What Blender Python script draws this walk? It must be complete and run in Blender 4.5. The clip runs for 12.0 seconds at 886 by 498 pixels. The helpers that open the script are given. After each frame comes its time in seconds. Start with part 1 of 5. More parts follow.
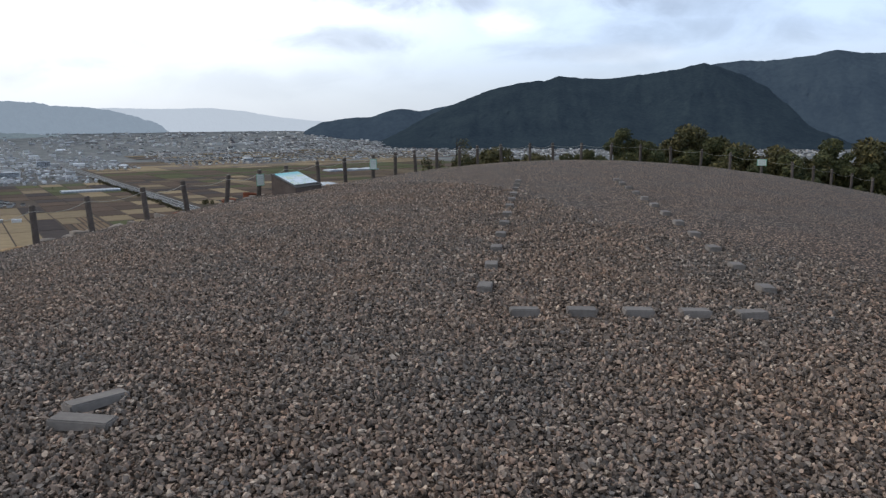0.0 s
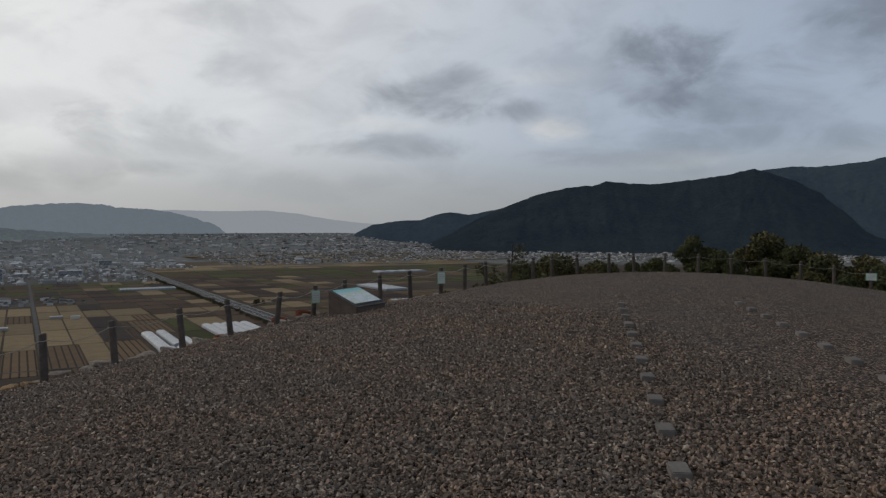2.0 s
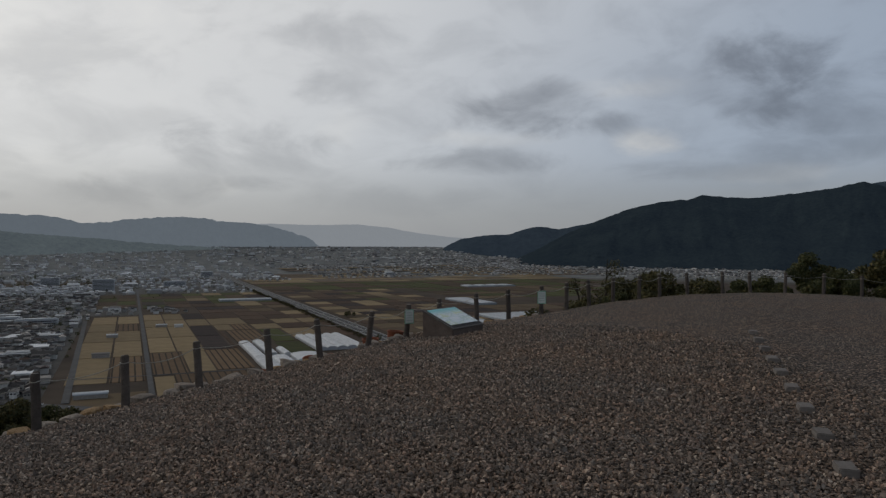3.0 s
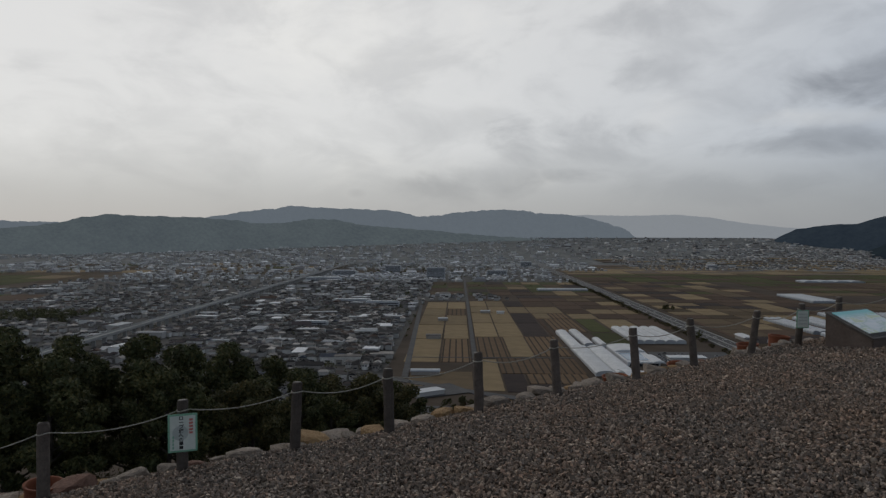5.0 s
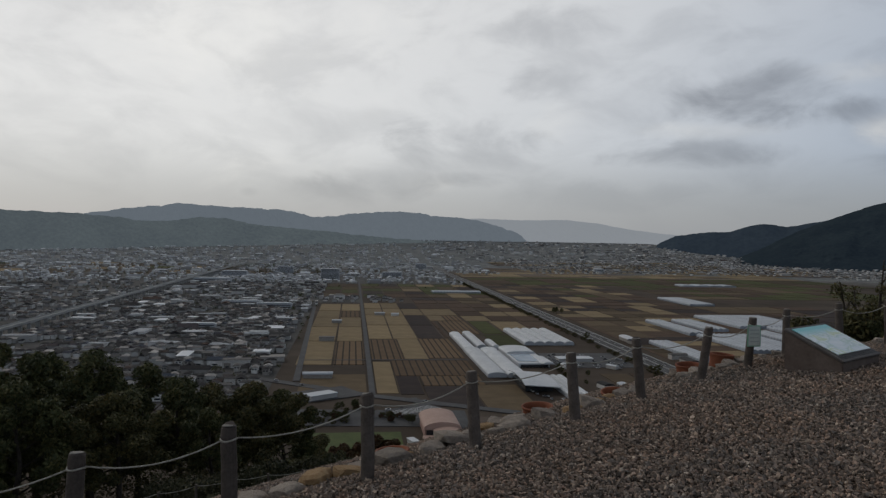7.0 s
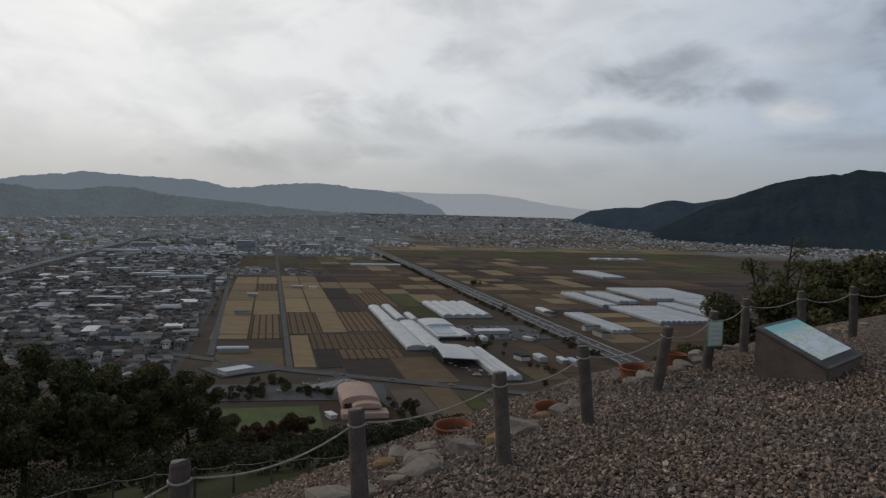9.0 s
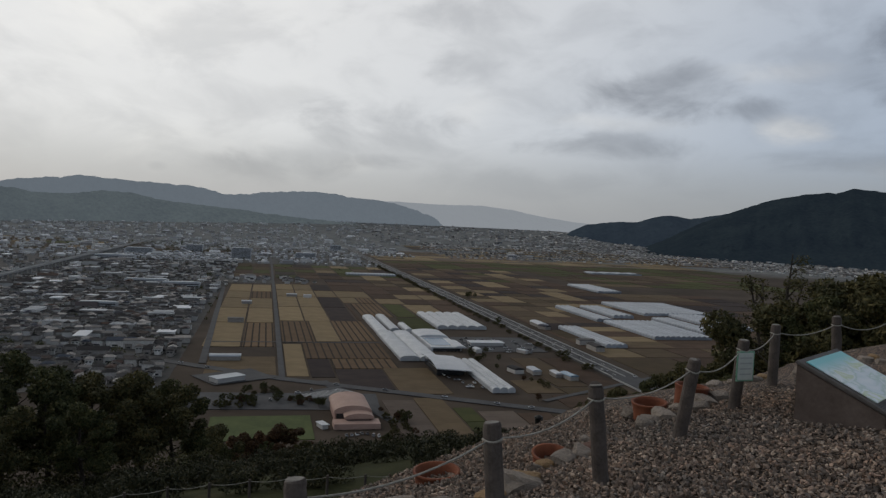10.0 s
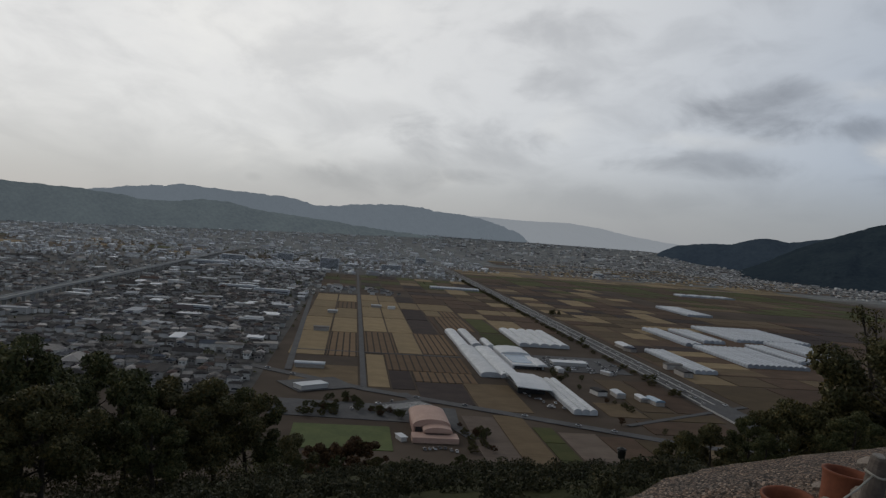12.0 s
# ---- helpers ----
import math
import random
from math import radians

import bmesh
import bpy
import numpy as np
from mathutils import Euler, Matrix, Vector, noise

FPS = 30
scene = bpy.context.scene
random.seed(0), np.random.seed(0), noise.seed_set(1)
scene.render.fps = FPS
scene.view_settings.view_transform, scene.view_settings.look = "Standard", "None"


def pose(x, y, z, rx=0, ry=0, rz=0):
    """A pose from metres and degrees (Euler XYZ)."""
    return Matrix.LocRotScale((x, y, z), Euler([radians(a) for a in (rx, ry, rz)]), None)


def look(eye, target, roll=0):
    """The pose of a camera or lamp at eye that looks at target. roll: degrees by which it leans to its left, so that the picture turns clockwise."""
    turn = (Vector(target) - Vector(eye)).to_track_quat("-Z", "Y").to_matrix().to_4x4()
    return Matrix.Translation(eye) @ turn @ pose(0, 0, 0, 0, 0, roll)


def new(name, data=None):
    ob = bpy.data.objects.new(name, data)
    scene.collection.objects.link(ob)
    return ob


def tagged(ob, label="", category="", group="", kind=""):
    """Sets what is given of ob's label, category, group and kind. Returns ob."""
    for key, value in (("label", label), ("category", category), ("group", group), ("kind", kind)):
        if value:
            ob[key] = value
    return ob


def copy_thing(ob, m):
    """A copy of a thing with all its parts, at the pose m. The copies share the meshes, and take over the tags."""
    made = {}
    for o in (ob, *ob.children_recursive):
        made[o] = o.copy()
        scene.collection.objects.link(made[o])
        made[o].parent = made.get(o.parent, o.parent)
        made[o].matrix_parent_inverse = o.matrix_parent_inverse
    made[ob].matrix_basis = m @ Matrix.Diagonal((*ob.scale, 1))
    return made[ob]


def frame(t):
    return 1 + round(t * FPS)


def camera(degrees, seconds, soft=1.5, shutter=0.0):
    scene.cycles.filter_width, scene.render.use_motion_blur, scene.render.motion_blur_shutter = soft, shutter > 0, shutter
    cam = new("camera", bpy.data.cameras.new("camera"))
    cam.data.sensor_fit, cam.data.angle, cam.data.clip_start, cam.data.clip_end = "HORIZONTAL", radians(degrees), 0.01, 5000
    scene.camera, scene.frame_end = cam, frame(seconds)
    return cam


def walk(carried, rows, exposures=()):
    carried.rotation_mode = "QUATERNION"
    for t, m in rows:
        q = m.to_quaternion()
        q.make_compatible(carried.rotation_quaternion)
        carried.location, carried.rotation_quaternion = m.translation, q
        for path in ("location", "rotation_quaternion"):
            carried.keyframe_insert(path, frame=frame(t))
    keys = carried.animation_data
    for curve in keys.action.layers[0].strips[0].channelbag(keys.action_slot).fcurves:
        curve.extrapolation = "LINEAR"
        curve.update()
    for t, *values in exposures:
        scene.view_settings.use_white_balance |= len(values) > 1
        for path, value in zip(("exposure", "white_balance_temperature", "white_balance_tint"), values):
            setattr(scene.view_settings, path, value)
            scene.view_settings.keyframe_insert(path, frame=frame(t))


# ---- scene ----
cam = camera(62.1, 12.0, soft=1.35)
PATH = [
    (0, (2.198, -1.558, 1.434), (1.97, 0.401, 1.1), -0.4),
    (0.5, (1.905, -0.988, 1.486), (1.584, 0.976, 1.292), 0.0),
    (1, (1.65, -0.418, 1.559), (1.38, 1.559, 1.43), 0.6),
    (1.5, (1.471, 0.222, 1.586), (1.193, 2.2, 1.5), -0.2),
    (2, (1.172, 0.89, 1.595), (0.814, 2.857, 1.537), -0.0),
    (2.5, (0.904, 1.436, 1.619), (0.521, 3.398, 1.578), 0.6),
    (3, (0.694, 1.937, 1.626), (0.103, 3.847, 1.606), 0.3),
    (3.5, (0.386, 2.305, 1.601), (-0.548, 4.073, 1.575), -0.1),
    (5.5, (-1.273, 3.719, 1.44), (-2.604, 5.211, 1.393), 0.2),
    (6, (-1.636, 4.154, 1.394), (-2.879, 5.72, 1.337), 0.7),
    (6.5, (-2.022, 4.735, 1.389), (-3.258, 6.306, 1.354), 0.9),
    (7, (-2.359, 5.249, 1.399), (-3.456, 6.921, 1.36), 1.1),
    (9, (-3.277, 7.165, 1.402), (-4.183, 8.945, 1.295), 1.7),
    (9.5, (-3.486, 7.775, 1.388), (-4.381, 9.562, 1.304), 2.2),
    (10, (-3.723, 8.235, 1.358), (-4.62, 10.021, 1.281), 2.8),
    (10.5, (-3.934, 8.64, 1.321), (-4.744, 10.467, 1.253), 3.1),
    (11, (-4.104, 9.056, 1.322), (-5.048, 10.818, 1.261), 3.3),
    (11.5, (-4.278, 9.526, 1.313), (-5.387, 11.189, 1.255), 4.0),
    (12, (-4.397, 10.048, 1.315), (-5.495, 11.718, 1.265), 4.4),
]

walk(cam, [(t, look(e, g, r)) for t, e, g, r in PATH],
     exposures=[(0, 1.1, 6080, 11), (0.5, 0.53, 6300, 11), (1.0, 0.2, 6400, 11), (1.5, 0.06, 6400, 11), (2.0, 0.03, 6500, 11), (2.5, -0.02, 6500, 11), (3.0, -0.18, 6500, 11), (3.5, -0.18, 6500, 11), (5.5, -0.04, 6500, 11),
                (6.0, 0.08, 6500, 11), (6.5, -0.1, 6500, 11), (7.2, -0.04, 6500, 11), (9.0, 0.1, 6500, 11), (9.5, 0.0, 6500, 11), (10.5, 0.02, 6500, 11), (12.0, -0.06, 6500, 11)])

# ---------------------------------------------------------------- light
SUN_AZ, SUN_EL = radians(-80), radians(38)      # azimuth from +y, clockwise
sun_way = Vector((math.sin(SUN_AZ) * math.cos(SUN_EL), math.cos(SUN_AZ) * math.cos(SUN_EL), math.sin(SUN_EL)))
sun = new("sun", bpy.data.lights.new("sun", "SUN"))
sun.data.energy, sun.data.angle, sun.data.color = 0.5, radians(25), (1.0, 0.95, 0.88)
sun.matrix_world = look(sun_way * 50, (0, 0, 0))

world = bpy.data.worlds.new("overcast_sky")
scene.world = world
world.use_nodes = True
wt = world.node_tree
wt.nodes.clear()


def wmath(op, a, b=None, clamp=False):
    n = wt.nodes.new("ShaderNodeMath")
    n.operation, n.use_clamp = op, clamp
    for i, v in enumerate((a, b)):
        if v is None:
            continue
        if isinstance(v, (int, float)):
            n.inputs[i].default_value = v
        else:
            wt.links.new(v, n.inputs[i])
    return n.outputs[0]


def wmix(fac, a, b):
    n = wt.nodes.new("ShaderNodeMix")
    n.data_type = "RGBA"
    for sock, v in ((n.inputs[0], fac), (n.inputs[6], a), (n.inputs[7], b)):
        if isinstance(v, (int, float)):
            sock.default_value = v
        elif isinstance(v, tuple):
            sock.default_value = (*v, 1)
        else:
            wt.links.new(v, sock)
    return n.outputs[2]


def wramp(fac, lo, hi):
    n = wt.nodes.new("ShaderNodeMapRange")
    n.interpolation_type = "SMOOTHSTEP"
    wt.links.new(fac, n.inputs[0])
    n.inputs[1].default_value, n.inputs[2].default_value = lo, hi
    return n.outputs[0]


tc = wt.nodes.new("ShaderNodeTexCoord")
sep = wt.nodes.new("ShaderNodeSeparateXYZ")
wt.links.new(tc.outputs["Generated"], sep.inputs[0])
up = wmath("MAXIMUM", sep.outputs[2], 0.0)

sky = wt.nodes.new("ShaderNodeTexSky")
sky.sky_type, sky.sun_disc = "NISHITA", False
sky.sun_elevation, sky.sun_rotation = SUN_EL, SUN_AZ
skyc = wmix(0.90, sky.outputs[0], (0.0, 0.0, 0.0))          # sky at a tenth of its strength
# broad veil: bright towards the hidden sun, blue-grey away from it
dot = wt.nodes.new("ShaderNodeVectorMath")
dot.operation = "DOT_PRODUCT"
wt.links.new(tc.outputs["Generated"], dot.inputs[0])
dot.inputs[1].default_value = sun_way
toward = wramp(dot.outputs["Value"], 0.05, 0.85)
veil = wmix(toward, (0.355, 0.42, 0.51), (0.79, 0.79, 0.77))
low = wramp(up, 0.0, 0.13)
veil = wmix(low, wmix(toward, (0.275, 0.30, 0.325), (0.49, 0.495, 0.49)), veil)
# the cloud layer, in degrees of azimuth and height, its edges broken up by noise
az = wmath("MULTIPLY", wmath("ARCTAN2", sep.outputs[0], sep.outputs[1]), 57.296)
el = wmath("MULTIPLY", wmath("ARCSINE", sep.outputs[2]), 57.296)
ae = wt.nodes.new("ShaderNodeCombineXYZ")
wt.links.new(az, ae.inputs[0])
wt.links.new(wmath("MULTIPLY", el, 1.9), ae.inputs[1])


def cloud_noise(scale, detail, rough, offset):
    m = wt.nodes.new("ShaderNodeMapping")
    m.inputs["Location"].default_value = offset
    wt.links.new(ae.outputs[0], m.inputs[0])
    n = wt.nodes.new("ShaderNodeTexNoise")
    wt.links.new(m.outputs[0], n.inputs["Vector"])
    n.inputs["Scale"].default_value, n.inputs["Detail"].default_value, n.inputs["Roughness"].default_value = scale, detail, rough
    n.inputs["Distortion"].default_value = 0.4
    return n.outputs[0]


edge = wmath("MULTIPLY", wmath("SUBTRACT", cloud_noise(0.13, 7.0, 0.58, (3.0, 8.0, 0.0)), 0.5), 5.4)


def cloud(total, a0, e0, half_a, half_e, strength, soft=1.2):
    """Adds one cloud to the running cover."""
    x = wmath("DIVIDE", wmath("SUBTRACT", az, a0), half_a)
    y = wmath("DIVIDE", wmath("SUBTRACT", el, e0), half_e)
    d = wmath("ADD", wmath("MULTIPLY", x, x), wmath("MULTIPLY", y, y))
    f = wramp(wmath("SUBTRACT", wmath("ADD", edge, 1.2), d), -0.1, soft)
    f = wmath("MULTIPLY", f, strength)
    return f if total is None else wmath("MAXIMUM", total, f)


cover_f = None
for c in ((-10.6, 10.2, 5.0, 2.2, 0.95), (-4.8, 9.0, 3.0, 1.1, 0.8), (-15.3, 6.2, 7.0, 1.15, 0.8), (-40.3, 3.7, 7.0, 1.5, 0.9), (-31.5, 6.9, 6.5, 2.0, 0.75),
          (-30.9, 4.3, 3.2, 0.75, 0.8), (-26.0, 11.6, 3.8, 1.8, 0.5), (-48.0, 3.0, 0.8, 0.4, 0.6), (5.8, 12.0, 5.5, 3.8, 1.0), (13.5, 10.0, 7.0, 3.0, 0.85), (20.5, 12.5, 6.0, 4.0, 0.9),
          (12.0, 6.3, 10.0, 1.3, 0.6), (-25.0, 15.5, 6.0, 1.6, 0.5), (-20.0, 3.2, 9.0, 1.2, 0.5), (1.5, 5.3, 7.0, 0.9, 0.6), (28.0, 8.0, 7.0, 2.5, 0.7), (-62.0, 7.0, 12.0, 3.0, 0.25), (-44.0, 8.0, 8.0, 1.8, 0.25)):
    cover_f = cloud(cover_f, *c, 1.75)
glow_f = None
for c in ((-1.9, 7.5, 2.6, 1.2, 0.85), (-34.5, 3.9, 2.6, 0.8, 0.5), (-25.0, 9.0, 3.0, 1.8, 0.4), (-46.0, 4.6, 8.0, 1.9, 0.5), (6.5, 5.0, 6.0, 0.8, 0.4), (-50.0, 16.0, 14.0, 7.0, 0.6), (-2.0, 11.5, 5.0, 1.0, 0.4), (-14.0, 7.9, 5.0, 0.7, 0.4)):
    glow_f = cloud(glow_f, *c, 2.4)
wisps = wramp(cloud_noise(0.13, 6.0, 0.55, (11.0, 2.0, 0.0)), 0.42, 0.68)
dark = wmix(toward, (0.185, 0.215, 0.265), (0.39, 0.395, 0.4))
lit = wmix(wmath("MULTIPLY", glow_f, 0.9), veil, wmix(toward, (0.66, 0.655, 0.63), (0.93, 0.92, 0.87)))
lit = wmix(wmath("MULTIPLY", wisps, 0.3), lit, dark)
lit = wmix(cover_f, lit, wmix(wmath("MULTIPLY", wisps, 0.3), dark, veil))
haze = wramp(up, 0.12, 0.02)
lit = wmix(wmath("MULTIPLY", haze, 0.55), lit, wmix(toward, (0.295, 0.315, 0.335), (0.46, 0.47, 0.475)))
high = wramp(up, 0.42, 0.75)
lit = wmix(wmath("MULTIPLY", high, 0.9), lit, (0.105, 0.115, 0.13))
cover = wmix(0.93, skyc, lit)
bg = wt.nodes.new("ShaderNodeBackground")
wt.links.new(cover, bg.inputs[0])
bg.inputs[1].default_value = 1.0
wout = wt.nodes.new("ShaderNodeOutputWorld")
wt.links.new(bg.outputs[0], wout.inputs[0])

# ---------------------------------------------------------------- materials


class Mat:
    """A small builder for procedural materials."""

    def __init__(self, name, rough=0.8, metal=0.0, spec=0.3):
        self.m = bpy.data.materials.new(name)
        self.m.use_nodes = True
        self.t = self.m.node_tree
        self.b = self.t.nodes["Principled BSDF"]
        self.b.inputs["Roughness"].default_value = rough
        self.b.inputs["Metallic"].default_value = metal
        self.b.inputs["Specular IOR Level"].default_value = spec

    def node(self, kind):
        return self.t.nodes.new(kind)

    def link(self, a, b):
        self.t.links.new(a, b)

    def coord(self, kind="Object"):
        if kind == "World":
            return self.node("ShaderNodeNewGeometry").outputs["Position"]
        return self.node("ShaderNodeTexCoord").outputs[kind]

    def noise(self, vec, scale, detail=4.0, rough=0.55, distort=0.0):
        n = self.node("ShaderNodeTexNoise")
        self.link(vec, n.inputs["Vector"])
        n.inputs["Scale"].default_value, n.inputs["Detail"].default_value = scale, detail
        n.inputs["Roughness"].default_value, n.inputs["Distortion"].default_value = rough, distort
        return n.outputs[0]

    def stretch(self, vec, sx, sy, sz, rz=0.0):
        n = self.node("ShaderNodeMapping")
        self.link(vec, n.inputs[0])
        n.inputs["Scale"].default_value = (sx, sy, sz)
        n.inputs["Rotation"].default_value = (0, 0, rz)
        return n.outputs[0]

    def ramp(self, fac, stops):
        n = self.node("ShaderNodeValToRGB")
        self.link(fac, n.inputs[0])
        e = n.color_ramp.elements
        while len(e) < len(stops):
            e.new(0.5)
        for el, (p, c) in zip(e, stops):
            el.position, el.color = p, (*c, 1)
        return n.outputs[0]

    def mix(self, fac, a, b, blend="MIX"):
        n = self.node("ShaderNodeMix")
        n.data_type, n.blend_type = "RGBA", blend
        for sock, v in ((n.inputs[0], fac), (n.inputs[6], a), (n.inputs[7], b)):
            if isinstance(v, (int, float)):
                sock.default_value = v
            elif isinstance(v, tuple):
                sock.default_value = (*v, 1)
            else:
                self.link(v, sock)
        return n.outputs[2]

    def math(self, op, a, b):
        n = self.node("ShaderNodeMath")
        n.operation = op
        for sock, v in ((n.inputs[0], a), (n.inputs[1], b)):
            if isinstance(v, (int, float)):
                sock.default_value = v
            else:
                self.link(v, sock)
        return n.outputs[0]

    def rnd(self):
        return self.node("ShaderNodeObjectInfo").outputs["Random"]

    def island(self):
        return self.node("ShaderNodeNewGeometry").outputs["Random Per Island"]

    def color(self, v):
        if isinstance(v, tuple):
            self.b.inputs["Base Color"].default_value = (*v, 1)
        else:
            self.link(v, self.b.inputs["Base Color"])
        return self

    def bump(self, height, strength=0.4, dist=0.02):
        n = self.node("ShaderNodeBump")
        n.inputs["Strength"].default_value, n.inputs["Distance"].default_value = strength, dist
        self.link(height, n.inputs["Height"])
        self.link(n.outputs[0], self.b.inputs["Normal"])
        return self


def grainy(name, dark_c, light_c, scale, rough=0.85, bump=0.3, dist=0.01, metal=0.0, spec=0.3, var=0.0, fine=6.0):
    """Two scales of variation between two colours, with a fine bump."""
    m = Mat(name, rough, metal, spec)
    v = m.coord()
    a, b = m.noise(v, scale, 5), m.noise(v, scale * fine, 3)
    f = m.math("ADD", m.math("MULTIPLY", a, 0.65), m.math("MULTIPLY", b, 0.35))
    c = m.ramp(f, [(0.32, dark_c), (0.68, light_c)])
    if var:
        r = m.ramp(m.rnd(), [(0.0, (1 - var,) * 3), (1.0, (1 + var * 0.6,) * 3)])
        c = m.mix(1.0, c, r, "MULTIPLY")
    m.color(c).bump(b, bump, dist)
    return m.m


PEBBLES = [(0.0, (0.072, 0.06, 0.049)), (0.25, (0.165, 0.137, 0.114)), (0.5, (0.275, 0.211, 0.163)), (0.7, (0.187, 0.17, 0.152)),
           (0.86, (0.363, 0.258, 0.195)), (1.0, (0.506, 0.433, 0.351))]


def gravel_bed_mat():
    m = Mat("gravel_bed", 0.9)
    v = m.coord()
    vor = m.node("ShaderNodeTexVoronoi")
    vor.inputs["Scale"].default_value = 34.0
    m.link(v, vor.inputs["Vector"])
    sepc = m.node("ShaderNodeSeparateColor")
    m.link(vor.outputs["Color"], sepc.inputs[0])
    c = m.ramp(sepc.outputs[0], PEBBLES)
    patches = m.ramp(m.noise(v, 0.55, 4), [(0.35, (0.92, 0.93, 0.94)), (0.65, (1.1, 1.0, 0.92))])
    c = m.mix(1.0, c, patches, "MULTIPLY")
    c = m.mix(1.0, c, m.ramp(m.noise(v, 11, 4, 0.6), [(0.35, (0.72, 0.69, 0.66)), (0.65, (1.3, 1.22, 1.14))]), "MULTIPLY")
    # Shade between pebbles painted in: cell centres lighter, edges nearly black.
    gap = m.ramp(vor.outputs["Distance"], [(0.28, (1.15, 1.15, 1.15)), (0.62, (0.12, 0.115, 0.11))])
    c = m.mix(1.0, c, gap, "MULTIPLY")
    h = m.math("SUBTRACT", 1.0, vor.outputs["Distance"])
    m.color(c).bump(h, 0.9, 0.03)
    return m.m


def pebble_mat():
    m = Mat("pebble_stone", 0.85)
    v = m.coord()
    c = m.ramp(m.island(), PEBBLES)
    patches = m.ramp(m.noise(v, 0.55, 4), [(0.35, (0.92, 0.93, 0.94)), (0.65, (1.1, 1.0, 0.92))])
    c = m.mix(1.0, c, patches, "MULTIPLY")
    n = m.noise(v, 60, 3)
    c = m.mix(1.0, c, m.ramp(n, [(0.3, (0.75, 0.75, 0.75)), (0.7, (1.2, 1.2, 1.2))]), "MULTIPLY")
    m.color(c).bump(n, 0.3, 0.004)
    return m.m


def terrain_mat():
    m = Mat("hillside_and_plain", 0.95, spec=0.1)
    v = m.coord("World")
    n1, n2, n3 = m.noise(v, 0.5, 6), m.noise(v, 0.012, 5), m.noise(v, 6.0, 3)
    grass = m.ramp(m.math("ADD", m.math("MULTIPLY", n1, 0.6), m.math("MULTIPLY", n3, 0.4)), [(0.3, (0.022, 0.024, 0.011)), (0.55, (0.042, 0.045, 0.017)), (0.75, (0.07, 0.055, 0.027))])
    soil = m.ramp(n2, [(0.3, (0.052, 0.04, 0.031)), (0.5, (0.074, 0.057, 0.043)), (0.7, (0.1, 0.078, 0.06))])
    # Far town ground, its grey lightened to paint in the valley haze.
    built_hazed = m.ramp(m.noise(v, 0.02, 6, 0.65), [(0.35, (0.1, 0.112, 0.106)), (0.5, (0.165, 0.172, 0.17)), (0.62, (0.205, 0.2, 0.188)), (0.7, (0.29, 0.29, 0.29))])
    z = m.node("ShaderNodeSeparateXYZ")
    m.link(v, z.inputs[0])
    f = m.node("ShaderNodeMapRange")
    m.link(z.outputs[2], f.inputs[0])
    f.inputs[1].default_value, f.inputs[2].default_value = -110, -126
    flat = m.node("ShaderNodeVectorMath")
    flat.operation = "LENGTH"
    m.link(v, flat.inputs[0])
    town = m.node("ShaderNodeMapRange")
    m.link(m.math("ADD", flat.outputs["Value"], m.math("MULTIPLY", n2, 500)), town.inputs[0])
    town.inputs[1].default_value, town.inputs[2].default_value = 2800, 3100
    m.color(m.mix(town.outputs[0], m.mix(f.outputs[0], grass, soil), built_hazed)).bump(n3, 0.5, 0.05)
    return m.m


def field_mat(name, dark_c, light_c, rows=0.0):
    m = Mat(name, 0.95, spec=0.1)
    v = m.coord()
    a, b = m.noise(v, 0.05, 5), m.noise(m.stretch(v, 0.05, 1.0, 1.0), 0.5, 3)
    c = m.ramp(m.math("ADD", m.math("MULTIPLY", a, 0.6), m.math("MULTIPLY", b, 0.4)), [(0.3, dark_c), (0.7, light_c)])
    c = m.mix(1.0, c, m.ramp(m.rnd(), [(0, (0.78, 0.76, 0.74)), (1, (1.15, 1.12, 1.05))]), "MULTIPLY")
    if rows:
        w = m.node("ShaderNodeTexWave")
        w.bands_direction = "X"
        w.inputs["Scale"].default_value = rows
        w.inputs["Distortion"].default_value = 0.3
        m.link(v, w.inputs["Vector"])
        c = m.mix(m.ramp(w.outputs[1], [(0.06, (1, 1, 1)), (0.2, (0, 0, 0))]), c, (0.045, 0.036, 0.028))
    m.color(c).bump(b, 0.4, 0.2)
    return m.m


def leaf_mat(name, dark_c, mid_c, light_c):
    m = Mat(name, 0.7, spec=0.25)
    v = m.coord()
    c = m.ramp(m.island(), [(0.0, dark_c), (0.6, mid_c), (1.0, light_c)])
    c = m.mix(1.0, c, m.ramp(m.noise(v, 0.6, 3), [(0.3, (0.6, 0.65, 0.6)), (0.7, (1.25, 1.15, 1.0))]), "MULTIPLY")
    m.color(c)
    m.b.inputs["Transmission Weight"].default_value = 0.0
    return m.m


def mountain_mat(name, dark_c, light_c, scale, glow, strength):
    """Forested slope seen through kilometres of damp air; the air's own light is painted in as emission."""
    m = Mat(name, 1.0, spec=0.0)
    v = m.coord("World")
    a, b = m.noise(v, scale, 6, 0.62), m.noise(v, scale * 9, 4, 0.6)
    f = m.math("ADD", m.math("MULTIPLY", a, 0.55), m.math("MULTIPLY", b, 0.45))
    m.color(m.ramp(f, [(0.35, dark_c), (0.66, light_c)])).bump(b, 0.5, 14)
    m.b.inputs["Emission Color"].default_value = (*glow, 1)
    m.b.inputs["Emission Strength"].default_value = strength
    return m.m


